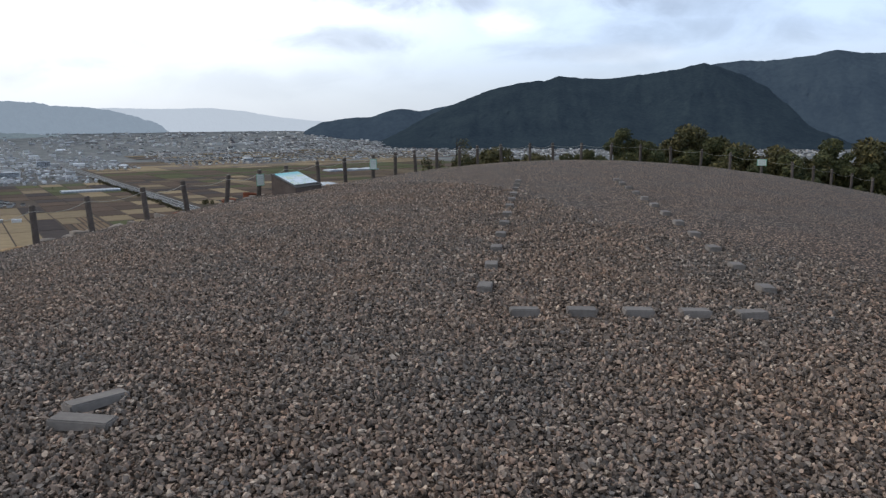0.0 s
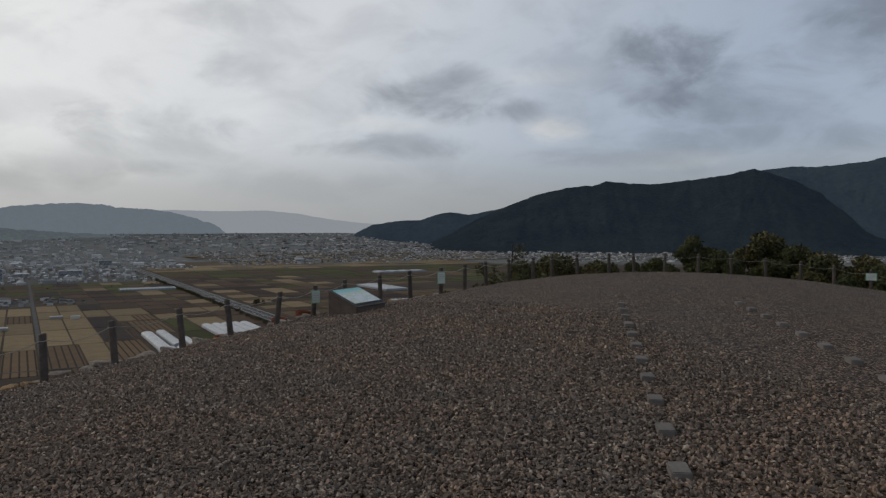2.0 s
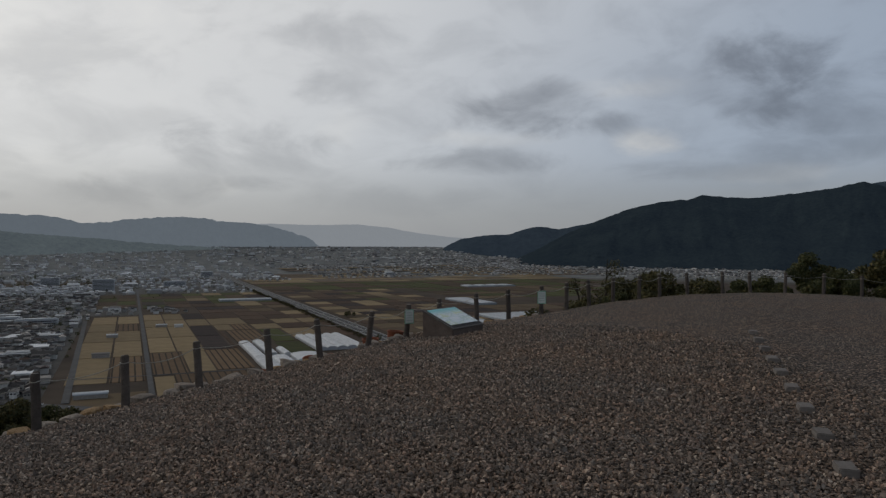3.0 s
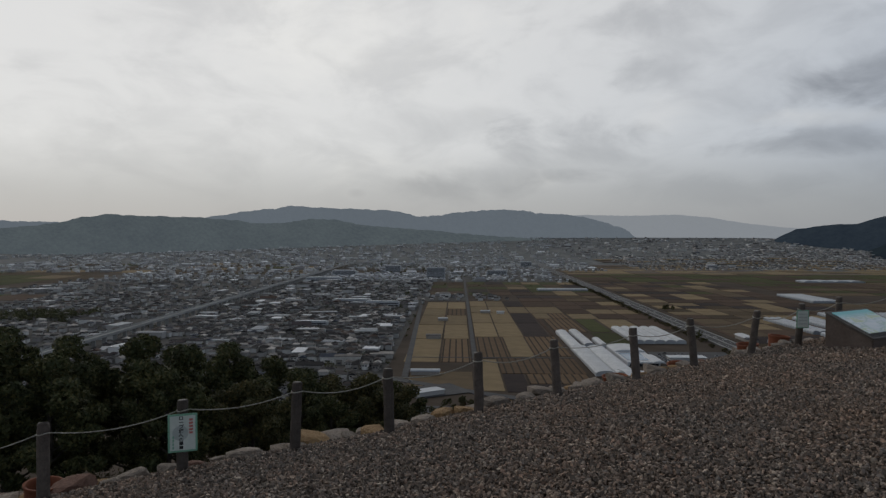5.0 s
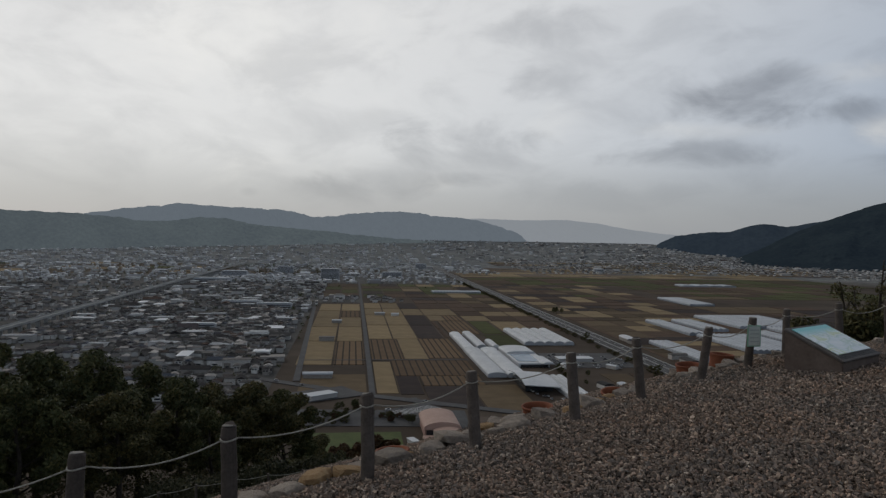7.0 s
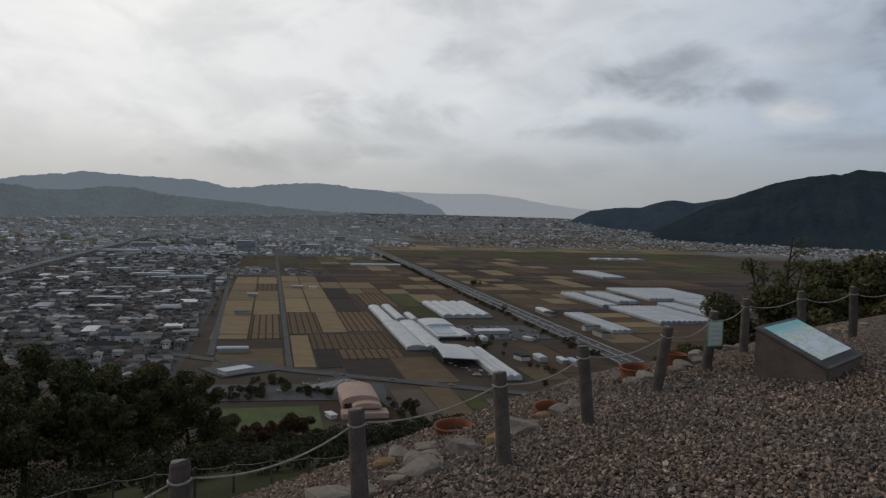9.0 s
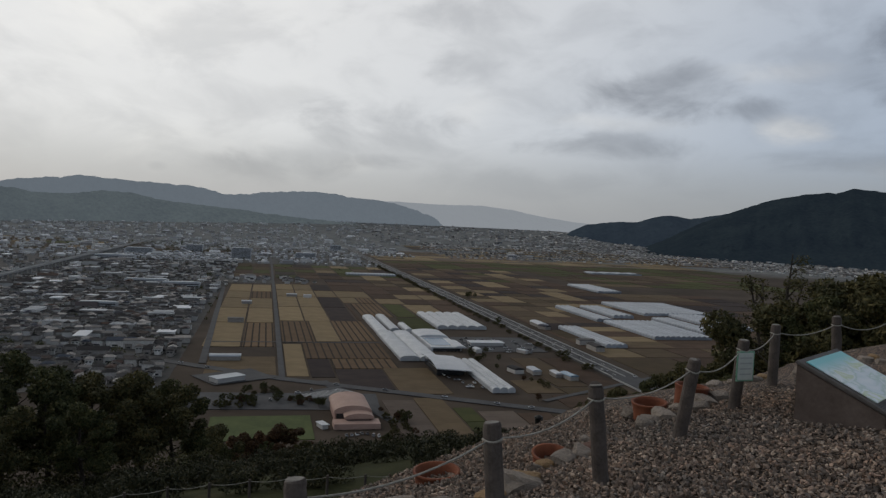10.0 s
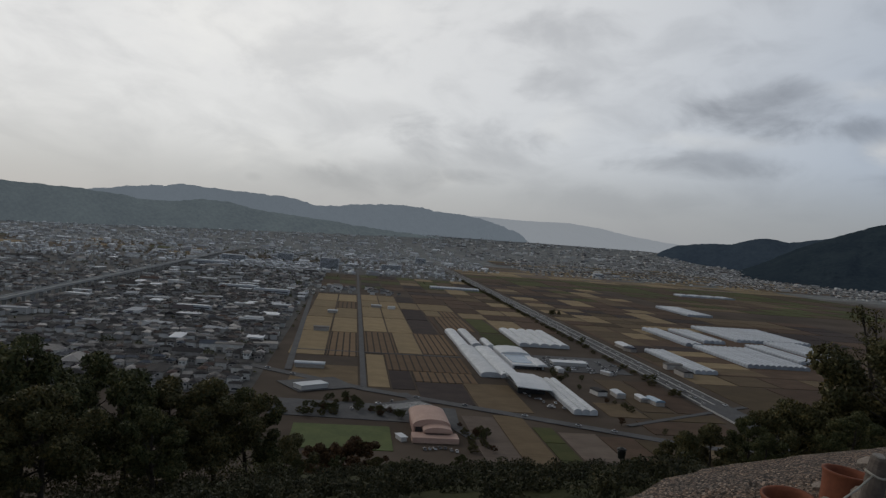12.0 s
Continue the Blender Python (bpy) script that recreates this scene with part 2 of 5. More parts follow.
M_BED, M_PEB, M_TERR = gravel_bed_mat(), pebble_mat(), terrain_mat()
M_POST = grainy("weathered_post_wood", (0.05, 0.04, 0.034), (0.13, 0.107, 0.09), 9, 0.85, 0.6, 0.006, var=0.25)
M_POSTTOP = grainy("post_end_grain", (0.16, 0.145, 0.125), (0.30, 0.28, 0.25), 14, 0.9, 0.5, 0.004)
M_ROPE = grainy("rope_fibre", (0.25, 0.23, 0.19), (0.42, 0.4, 0.35), 40, 0.9, 0.5, 0.003)
M_BLOCK = grainy("concrete_block", (0.14, 0.124, 0.11), (0.25, 0.222, 0.198), 7, 0.9, 0.4, 0.005, var=0.15)
M_ROCK = grainy("pale_rim_rock", (0.2, 0.165, 0.135), (0.43, 0.365, 0.3), 4, 0.9, 0.7, 0.03, var=0.3)
M_OCHRE = grainy("ochre_rock", (0.26, 0.15, 0.07), (0.46, 0.32, 0.17), 5, 0.9, 0.7, 0.03, var=0.2)
M_REDROCK = grainy("reddish_rock", (0.16, 0.085, 0.065), (0.32, 0.19, 0.14), 5, 0.9, 0.7, 0.03, var=0.2)
M_TERRA = grainy("terracotta_clay", (0.15, 0.046, 0.023), (0.26, 0.088, 0.042), 6, 0.8, 0.3, 0.006, var=0.15)
M_BOARD = grainy("board_brown_stone", (0.085, 0.062, 0.05), (0.15, 0.115, 0.095), 5, 0.75, 0.35, 0.006)
M_BOARDTOP = grainy("board_grey_rim", (0.075, 0.066, 0.06), (0.135, 0.12, 0.11), 6, 0.7, 0.3, 0.004)
M_BARK = grainy("tree_bark", (0.03, 0.024, 0.02), (0.085, 0.07, 0.056), 5, 0.95, 0.7, 0.03)
M_LEAF = leaf_mat("dark_green_leaf", (0.04, 0.048, 0.022), (0.082, 0.091, 0.039), (0.138, 0.126, 0.052))
M_LEAF2 = leaf_mat("olive_leaf", (0.046, 0.047, 0.022), (0.094, 0.09, 0.039), (0.15, 0.122, 0.05))
M_RUST = leaf_mat("rust_autumn_leaf", (0.04, 0.022, 0.013), (0.085, 0.043, 0.022), (0.13, 0.075, 0.032))
M_SCRUB = leaf_mat("dark_scrub_leaf", (0.02, 0.023, 0.012), (0.042, 0.045, 0.02), (0.075, 0.066, 0.03))
M_TOWNG = grainy("town_yards_and_lanes", (0.04, 0.04, 0.038), (0.105, 0.1, 0.092), 0.035, 0.95, 0.2)
M_GREENSIGN = grainy("green_sign_edge", (0.16, 0.36, 0.24), (0.24, 0.46, 0.32), 6, 0.5, 0.1)
M_PAPER = grainy("faded_white_sign", (0.5, 0.55, 0.5), (0.64, 0.68, 0.62), 5, 0.5, 0.1)
M_INK = grainy("black_ink", (0.02, 0.02, 0.02), (0.05, 0.05, 0.05), 8, 0.6, 0.1)
M_REDINK = grainy("red_ink", (0.45, 0.14, 0.12), (0.55, 0.2, 0.17), 8, 0.6, 0.1)
M_GREYINK = grainy("grey_ink", (0.36, 0.4, 0.38), (0.45, 0.49, 0.46), 8, 0.6, 0.1)
M_ASPHALT = grainy("asphalt", (0.055, 0.055, 0.058), (0.10, 0.10, 0.10), 0.06, 0.9, 0.2)
M_LANE = grainy("lane_paint", (0.55, 0.55, 0.53), (0.75, 0.75, 0.72), 0.5, 0.7, 0.1)
M_CONC = grainy("viaduct_concrete", (0.27, 0.27, 0.262), (0.4, 0.4, 0.385), 0.05, 0.85, 0.2)
M_VINYL = grainy("greenhouse_vinyl", (0.29, 0.32, 0.355), (0.41, 0.445, 0.48), 0.06, 0.35, 0.1, spec=0.5, var=0.08)
M_WHITE = grainy("white_sheet_roof", (0.44, 0.46, 0.48), (0.6, 0.61, 0.62), 0.08, 0.45, 0.1, spec=0.4)


def ribbed(name, dark_c, light_c, pitch):
    """Sheeting with the darker line of a frame hoop every few metres."""
    m = Mat(name, 0.4, spec=0.45)
    v = m.coord()
    c = m.ramp(m.noise(v, 0.12, 5), [(0.3, dark_c), (0.7, light_c)])
    w = m.node("ShaderNodeTexWave")
    w.bands_direction = "Y"
    w.inputs["Scale"].default_value, w.inputs["Distortion"].default_value = 0.314 / pitch, 0.05
    m.link(v, w.inputs["Vector"])
    c = m.mix(m.ramp(w.outputs[1], [(0.0, (0.75, 0.75, 0.75)), (0.22, (0, 0, 0))]), c, tuple(x * 0.62 for x in dark_c))
    c = m.mix(1.0, c, m.ramp(m.rnd(), [(0, (0.86, 0.87, 0.88)), (1, (1.1, 1.1, 1.1))]), "MULTIPLY")
    m.color(c).bump(w.outputs[1], 0.2, 0.1)
    return m.m


M_HOOPS = ribbed("white_hooped_sheet", (0.4, 0.42, 0.44), (0.56, 0.57, 0.58), 5.0)
M_VINYL_HOOPS = ribbed("grey_hooped_vinyl", (0.27, 0.3, 0.335), (0.39, 0.42, 0.455), 7.0)
M_SOLAR = grainy("blue_solar_glass", (0.12, 0.2, 0.28), (0.2, 0.3, 0.4), 0.1, 0.25, 0.05, spec=0.6)
M_MUSEUM = grainy("salmon_museum_roof", (0.38, 0.25, 0.2), (0.48, 0.33, 0.27), 0.15, 0.7, 0.15)
M_MUSWALL = grainy("salmon_museum_wall", (0.28, 0.17, 0.14), (0.36, 0.23, 0.19), 0.2, 0.8, 0.15)
M_DARKGLASS = grainy("dark_glazing", (0.02, 0.022, 0.025), (0.05, 0.055, 0.06), 0.3, 0.2, 0.05, spec=0.6)
M_LAWN = grainy("park_lawn", (0.055, 0.075, 0.025), (0.10, 0.12, 0.04), 0.05, 0.95, 0.3, 0.05)
M_TAN = field_mat("stubble_field", (0.19, 0.146, 0.09), (0.305, 0.238, 0.146))
M_BROWN = field_mat("ploughed_field", (0.06, 0.042, 0.031), (0.118, 0.081, 0.059))
M_DARKF = field_mat("dark_wet_field", (0.035, 0.03, 0.031), (0.07, 0.054, 0.05))
M_GREENF = field_mat("green_field", (0.05, 0.06, 0.025), (0.095, 0.10, 0.04))
M_OLIVEF = field_mat("olive_field", (0.062, 0.048, 0.032), (0.106, 0.08, 0.05))
M_EARTH = field_mat("light_brown_field", (0.095, 0.072, 0.047), (0.155, 0.117, 0.076))
M_ROWS = field_mat("row_crop_field", (0.125, 0.086, 0.056), (0.185, 0.13, 0.082), 0.045)
M_PALE = field_mat("bare_pale_field", (0.11, 0.088, 0.073), (0.2, 0.163, 0.138))


def town_mat(name, stops, rough=0.8):
    m = Mat(name, rough, spec=0.15)
    m.color(m.ramp(m.island(), stops))
    return m.m


M_ROOFS = town_mat("town_roof_tiles", [(0.0, (0.029, 0.027, 0.028)), (0.35, (0.055, 0.054, 0.053)), (0.52, (0.099, 0.093, 0.088)), (0.62, (0.083, 0.053, 0.04)), (0.7, (0.055, 0.066, 0.087)),
                                       (0.76, (0.121, 0.113, 0.106)), (0.9, (0.264, 0.244, 0.225)), (1.0, (0.605, 0.556, 0.506))])
# Sheet roofs, paled so that valley haze sits in their colour.
M_HAZE_PALE = town_mat("haze_paled_town_sheet", [(0.0, (0.2, 0.215, 0.235)), (0.4, (0.36, 0.38, 0.4)), (0.75, (0.5, 0.515, 0.53)), (1.0, (0.8, 0.81, 0.82))], 0.6)
M_WALLS = town_mat("town_walls", [(0.0, (0.26, 0.25, 0.24)), (0.6, (0.46, 0.45, 0.43)), (1.0, (0.72, 0.71, 0.69))], 0.8)


def house_mat(name, stops, rough=0.8):
    m = Mat(name, rough, spec=0.15)
    c = m.ramp(m.rnd(), stops)
    n = m.noise(m.coord(), 0.7, 4)
    m.color(m.mix(1.0, c, m.ramp(n, [(0.3, (0.8, 0.8, 0.8)), (0.7, (1.15, 1.15, 1.15))]), "MULTIPLY"))
    return m.m


M_HROOF = house_mat("house_roof_tiles", [(0.0, (0.024, 0.023, 0.024)), (0.4, (0.05, 0.047, 0.047)), (0.58, (0.094, 0.088, 0.083)), (0.68, (0.083, 0.049, 0.038)), (0.75, (0.055, 0.069, 0.092)), (0.82, (0.132, 0.123, 0.115)), (1.0, (0.396, 0.369, 0.34))])
M_HWALL = house_mat("house_plaster", [(0.0, (0.22, 0.2, 0.18)), (0.6, (0.44, 0.42, 0.39)), (1.0, (0.7, 0.69, 0.66))], 0.85)
M_CAR = house_mat("car_paint", [(0.0, (0.6, 0.6, 0.6)), (0.5, (0.04, 0.04, 0.045)), (0.75, (0.45, 0.46, 0.48)), (1.0, (0.7, 0.7, 0.7))], 0.3)
M_TYRE = grainy("tyre_rubber", (0.015, 0.015, 0.015), (0.03, 0.03, 0.03), 4, 0.9, 0.2)
# Each slope's bluish emission stands in for the haze before it.
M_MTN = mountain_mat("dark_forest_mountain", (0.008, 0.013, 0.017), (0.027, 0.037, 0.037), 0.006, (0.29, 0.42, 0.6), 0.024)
M_MTN2 = mountain_mat("haze_blue_mountain", (0.012, 0.018, 0.023), (0.036, 0.047, 0.05), 0.0045, (0.3, 0.42, 0.6), 0.045)
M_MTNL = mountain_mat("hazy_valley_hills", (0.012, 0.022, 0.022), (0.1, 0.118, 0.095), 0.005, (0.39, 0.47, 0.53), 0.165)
M_MTNF = mountain_mat("haze_pale_range", (0.04, 0.05, 0.052), (0.08, 0.09, 0.09), 0.003, (0.44, 0.52, 0.6), 0.25)
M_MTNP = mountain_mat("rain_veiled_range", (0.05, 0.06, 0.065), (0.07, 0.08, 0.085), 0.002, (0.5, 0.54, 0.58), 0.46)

# ---------------------------------------------------------------- mesh helpers


def mesh_ob(name, verts, faces, mat, parent=None, label="", smooth=False):
    me = bpy.data.meshes.new(name)
    me.from_pydata([tuple(v) for v in verts], [], [tuple(f) for f in faces])
    me.materials.append(mat)
    if smooth:
        me.polygons.foreach_set("use_smooth", [True] * len(me.polygons))
    me.update()
    ob = new(name, me)
    if parent:
        ob.parent = parent
    if label:
        ob["label"] = label
    return ob


def big_mesh(name, verts, tris, mat, smooth=False):
    """A mesh from arrays of points and triangles."""
    me = bpy.data.meshes.new(name)
    me.vertices.add(len(verts))
    me.vertices.foreach_set("co", np.asarray(verts, np.float32).ravel())
    n = len(tris)
    me.loops.add(n * 3)
    me.loops.foreach_set("vertex_index", np.asarray(tris, np.int32).ravel())
    me.polygons.add(n)
    me.polygons.foreach_set("loop_start", np.arange(0, n * 3, 3, dtype=np.int32))
    me.polygons.foreach_set("loop_total", np.full(n, 3, np.int32))
    me.polygons.foreach_set("use_smooth", np.full(n, smooth))
    me.materials.append(mat)
    me.update(calc_edges=True)
    me.validate()
    return new(name, me)


def part(name, bm, mat, parent=None, label="", smooth=False):
    me = bpy.data.meshes.new(name)
    bm.to_mesh(me)
    bm.free()
    me.materials.append(mat)
    if smooth:
        me.polygons.foreach_set("use_smooth", [True] * len(me.polygons))
    ob = new(name, me)
    if parent:
        ob.parent = parent
    if label:
        ob["label"] = label
    return ob


def box_bm(sx, sy, sz, bevel=0.0, at=(0, 0, 0), segments=1):
    bm = bmesh.new()
    bmesh.ops.create_cube(bm, size=1, matrix=Matrix.Translation(at) @ Matrix.Diagonal((sx, sy, sz, 1)))
    if bevel:
        bmesh.ops.bevel(bm, geom=bm.edges[:], offset=bevel, segments=segments, affect="EDGES")
    return bm


def tube_bm(points, radii, n=8, cap=True):
    """A round tube along points, each with its own radius."""
    bm = bmesh.new()
    rings = []
    pts = [Vector(p) for p in points]
    for i, p in enumerate(pts):
        d = (pts[min(i + 1, len(pts) - 1)] - pts[max(i - 1, 0)]).normalized()
        a = d.orthogonal().normalized() if abs(d.z) > 0.95 else d.cross(Vector((0, 0, 1))).normalized()
        b = d.cross(a)
        rings.append([bm.verts.new(p + (a * math.cos(k * math.tau / n) + b * math.sin(k * math.tau / n)) * radii[i]) for k in range(n)])
    for r, s in zip(rings, rings[1:]):
        for k in range(n):
            bm.faces.new((r[k], r[(k + 1) % n], s[(k + 1) % n], s[k]))
    if cap:
        bm.faces.new(rings[0][::-1])
        bm.faces.new(rings[-1])
    bmesh.ops.recalc_face_normals(bm, faces=bm.faces[:])
    return bm


def empty(name, m, label, category, group=""):
    ob = new(name)
    ob.matrix_basis = m
    return tagged(ob, label, category, group)


# ---------------------------------------------------------------- the mound and its fence line
FENCE_W = [(-8.6, 3.6), (-8.15, 4.7), (-7.65, 5.8), (-7.2, 6.85), (-6.68, 7.75), (-6.18, 8.55), (-5.92, 9.68), (-5.6, 10.77), (-5.15, 11.9),
           (-4.89, 13.07), (-4.6, 14.42), (-4.3, 15.65), (-4.03, 16.95), (-3.4, 17.75), (-2.8, 18.3)]
FENCE_N = [(-2.21, 19.17), (-1.78, 20.35), (-1.34, 21.51), (-0.81, 22.65), (-0.16, 23.72), (0.39, 24.84), (1.2, 25.79), (2.25, 26.46), (3.14, 27.34),
           (4.24, 27.94), (5.43, 28.31), (6.62, 28.69), (7.85, 28.92), (9.08, 29.18), (10.27, 29.4), (11.48, 29.34), (12.73, 29.5), (13.74, 30.06),
           (14.48, 30.13), (15.15, 29.86), (15.83, 29.57)]
RIM = FENCE_W + FENCE_N + [(18.5, 27.0), (20.5, 22.0), (21.0, 15.0), (20.0, 6.0), (17.0, -3.0), (11.0, -9.5), (3.0, -11.5), (-4.0, -8.5), (-7.8, -2.5)]
RIM_A = np.array(RIM)


def rim_distance(px, py):
    """Signed distance from the fence line, positive outside."""
    best, inside = None, False
    n = len(RIM_A)
    best = np.full(np.shape(px), 1e9)
    inside = np.zeros(np.shape(px), bool)
    for i in range(n):
        ax, ay = RIM_A[i]
        bx, by = RIM_A[(i + 1) % n]
        dx, dy = bx - ax, by - ay
        k = np.clip(((px - ax) * dx + (py - ay) * dy) / (dx * dx + dy * dy), 0, 1)
        best = np.minimum(best, np.hypot(px - ax - k * dx, py - ay - k * dy))
        cross = ((ay > py) != (by > py)) & (px < dx * (py - ay) / (dy if dy else 1e-9) + ax)
        inside ^= cross
    return np.where(inside, -best, best)


def dome(px, py):
    cx, cy = np.clip(px, -9, 21), np.clip(py, -12, 31)
    return -0.25724 + 0.02053 * cx + 0.04683 * cy - 0.00978 * cx * cx - 0.00147 * cy * cy + 0.0018 * cx * cy


def gravel_z(px, py):
    o = np.maximum(rim_distance(px, py), 0)
    return np.maximum(dome(px, py), -3.2) - 0.14 * o - 0.01 * o * o


EDGE = 2.6
PLAIN = -130.0
HILL_O = [0, 2.5, 2.9, 3.8, 18, 60, 120, 330, 3500, 4950]
HILL_Z = [-1.2, -1.8, -2.6, -4.4, -7.6, -21.5, -50, -130, -130, -106]


def ground_z(px, py):
    o = rim_distance(px, py)
    base = np.interp(o, HILL_O, HILL_Z)
    az = np.degrees(np.arctan2(px - 4.0, py - 10.0))
    base = base + np.exp(-((az - 4.0) / 15.0) ** 2) * np.interp(o, [6, 45, 80, 190], [0, 8.5, 9.0, 0])
    far = np.hypot(px, py)
    edge_z = np.interp(np.degrees(np.arctan2(px, py)), [-75, -69, -62, -54, -44, -33, -17, -12, -6], [-106, -128, -115, -89, -57, -33, -32, -80, -106])
    base = np.where(far > 2900, PLAIN + (edge_z - PLAIN) * np.clip((far - 2900) / 2000, 0, 1.02) ** 1.5, base)
    return base + np.where(o < 0, np.minimum(dome(px, py), 0) - 0.3, np.minimum(dome(px, py), 0) * np.clip(1 - o / 20, 0, 1))


def make_terrain():
    cx, cy = 4.0, 10.0
    radii = np.concatenate([np.linspace(0, 40, 41), np.geomspace(42, 4950, 90)])
    na = 240
    ang = np.arange(na) * math.tau / na
    rr, aa = np.meshgrid(radii[1:], ang, indexing="ij")
    x, y = cx + rr * np.sin(aa), cy + rr * np.cos(aa)
    z = ground_z(x, y)
    bump = np.array([noise.noise((a * 0.03, b * 0.03, 0)) for a, b in zip(x.ravel(), y.ravel())]).reshape(x.shape)
    o = rim_distance(x, y)
    z = z + bump * np.clip((o - 15) / 40, 0, 1) * np.where(o < 320, 2.2, 0)
    verts = [(cx, cy, float(ground_z(np.array([cx]), np.array([cy]))[0]))] + list(zip(x.ravel(), y.ravel(), z.ravel()))
    tris = []
    nr = len(radii) - 1
    for k in range(na):
        tris.append((0, 1 + (k + 1) % na, 1 + k))
    for i in range(nr - 1):
        for k in range(na):
            a, b = 1 + i * na + k, 1 + i * na + (k + 1) % na
            tris += [(a, b, b + na), (a, b + na, a + na)]
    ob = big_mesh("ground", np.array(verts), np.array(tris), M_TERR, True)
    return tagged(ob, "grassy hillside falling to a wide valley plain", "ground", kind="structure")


make_terrain()


def make_mound():
    step = 0.25
    xs, ys = np.arange(-12, 24.01, step), np.arange(-14.5, 33.01, step)
    gx, gy = np.meshgrid(xs, ys, indexing="ij")
    o = rim_distance(gx, gy)
    z = gravel_z(gx, gy)
    wob = np.array([noise.noise((a * 0.9, b * 0.9, 3)) for a, b in zip(gx.ravel(), gy.ravel())]).reshape(gx.shape)
    z = z + wob * 0.015
    over = o - EDGE
    z = np.where(over > 0, z - over * 2.4, z)
    keep = o < EDGE + 1.0
    idx = np.arange(gx.size).reshape(gx.shape)
    q = keep[:-1, :-1] & keep[1:, :-1] & keep[1:, 1:] & keep[:-1, 1:]
    a, b, c, d = idx[:-1, :-1][q], idx[1:, :-1][q], idx[1:, 1:][q], idx[:-1, 1:][q]
    tris = np.concatenate([np.stack([a, b, c], 1), np.stack([a, c, d], 1)])
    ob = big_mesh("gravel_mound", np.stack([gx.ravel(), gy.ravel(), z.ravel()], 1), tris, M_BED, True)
    return tagged(ob, "domed mound top spread with grey and pinkish gravel", "gravel ground", kind="structure")


make_mound()


def gz(x, y):
    return float(gravel_z(np.array([x]), np.array([y]))[0])


# ---------------------------------------------------------------- loose pebbles round the walked stretch
BLOCKS = [(2.18 + 0.455 * k, 4.2 + 0.065 * k) for k in range(5)] + [(1.82 + 0.014 * k, 4.93 + 0.89 * k) for k in range(12)] + [(4.38 - 0.018 * k, 5.36 + 0.92 * k) for k in range(12)]
CORNER_BLOCKS = [(-0.2, 1.99, 3), (-0.29, 2.27, 58)]


def make_pebbles():
    rng = np.random.default_rng(5)
    bm = bmesh.new()
    bmesh.ops.create_cone(bm, segments=5, radius1=0.95, radius2=0.55, depth=1.1, cap_ends=True)
    bmesh.ops.triangulate(bm, faces=bm.faces[:])
    base = np.array([v.co[:] for v in bm.verts])
    tri = np.array([[v.index for v in f.verts] for f in bm.faces])
    bm.free()
    n = 520000
    x, y = rng.uniform(-9.0, 7.0, n), rng.uniform(0.2, 17.0, n)
    line = np.array([(2.2, -1.6), (1.5, 0.2), (0.4, 2.3), (-1.3, 3.7), (-2.3, 5.2), (-3.3, 7.2), (-3.9, 8.6), (-4.4, 10.0)])
    d = np.min([np.hypot(x - a, y - b) for a, b in line], axis=0)
    o = rim_distance(x, y)
    ok = (o < EDGE) & (rng.uniform(0, 1, n) < np.clip(1.5 - d / 5.0, 0.0, 1.0)) & (d < 7)
    for bx, by in BLOCKS + [c[:2] for c in CORNER_BLOCKS]:
        ok &= np.hypot(x - bx, (y - by)) > 0.13
    x, y = x[ok], y[ok]
    n = len(x)
    print("pebbles", n)
    s = rng.uniform(0.0095, 0.0165, n) * rng.choice([0.8, 1.0, 1.0, 1.3], n)
    dims = np.stack([s * rng.uniform(0.9, 1.5, n), s * rng.uniform(0.8, 1.2, n), s * rng.uniform(0.55, 0.9, n)], 1)
    ang = rng.uniform(0, math.tau, n)
    tilt = rng.uniform(0, math.tau, n)
    shapes = [base * (1 + rng.uniform(-0.3, 0.3, (len(base), 1))) for _ in range(12)]
    shp = np.array(shapes)[rng.integers(0, 12, n)] * dims[:, None, :]
    ct, st = np.cos(tilt)[:, None], np.sin(tilt)[:, None]
    X, Z = shp[:, :, 0] * ct - shp[:, :, 2] * st, shp[:, :, 0] * st + shp[:, :, 2] * ct
    Y = shp[:, :, 1]
    ca, sa = np.cos(ang)[:, None], np.sin(ang)[:, None]
    wx, wy = X * ca - Y * sa + x[:, None], X * sa + Y * ca + y[:, None]
    wz = Z + (gravel_z(x, y) + rng.uniform(0.0, 0.024, n))[:, None]
    verts = np.stack([wx.ravel(), wy.ravel(), wz.ravel()], 1)
    tris = (tri[None] + (np.arange(n) * len(base))[:, None, None]).reshape(-1, 3)
    ob = big_mesh("gravel", verts, tris, M_PEB, False)
    return tagged(ob, "loose grey, brown and pinkish gravel pebbles", "gravel", kind="stuff")


make_pebbles()

# ---------------------------------------------------------------- rope fence
fence = empty("rope_fence", pose(0, 0, 0), "weathered round timber posts joined by a slack rope", "fence")
POST_H = 0.66


def post_bm(seed):
    rnd = random.Random(seed)
    hts = [-0.25, 0.0, 0.2, 0.4, 0.55, 0.566, 0.582, 0.62, POST_H - 0.012, POST_H]
    rad = [0.055, 0.054, 0.053, 0.0525, 0.052, 0.048, 0.052, 0.051, 0.05, 0.043]
    return tube_bm([(rnd.uniform(-0.003, 0.003), rnd.uniform(-0.003, 0.003), h) for h in hts], rad, 14)


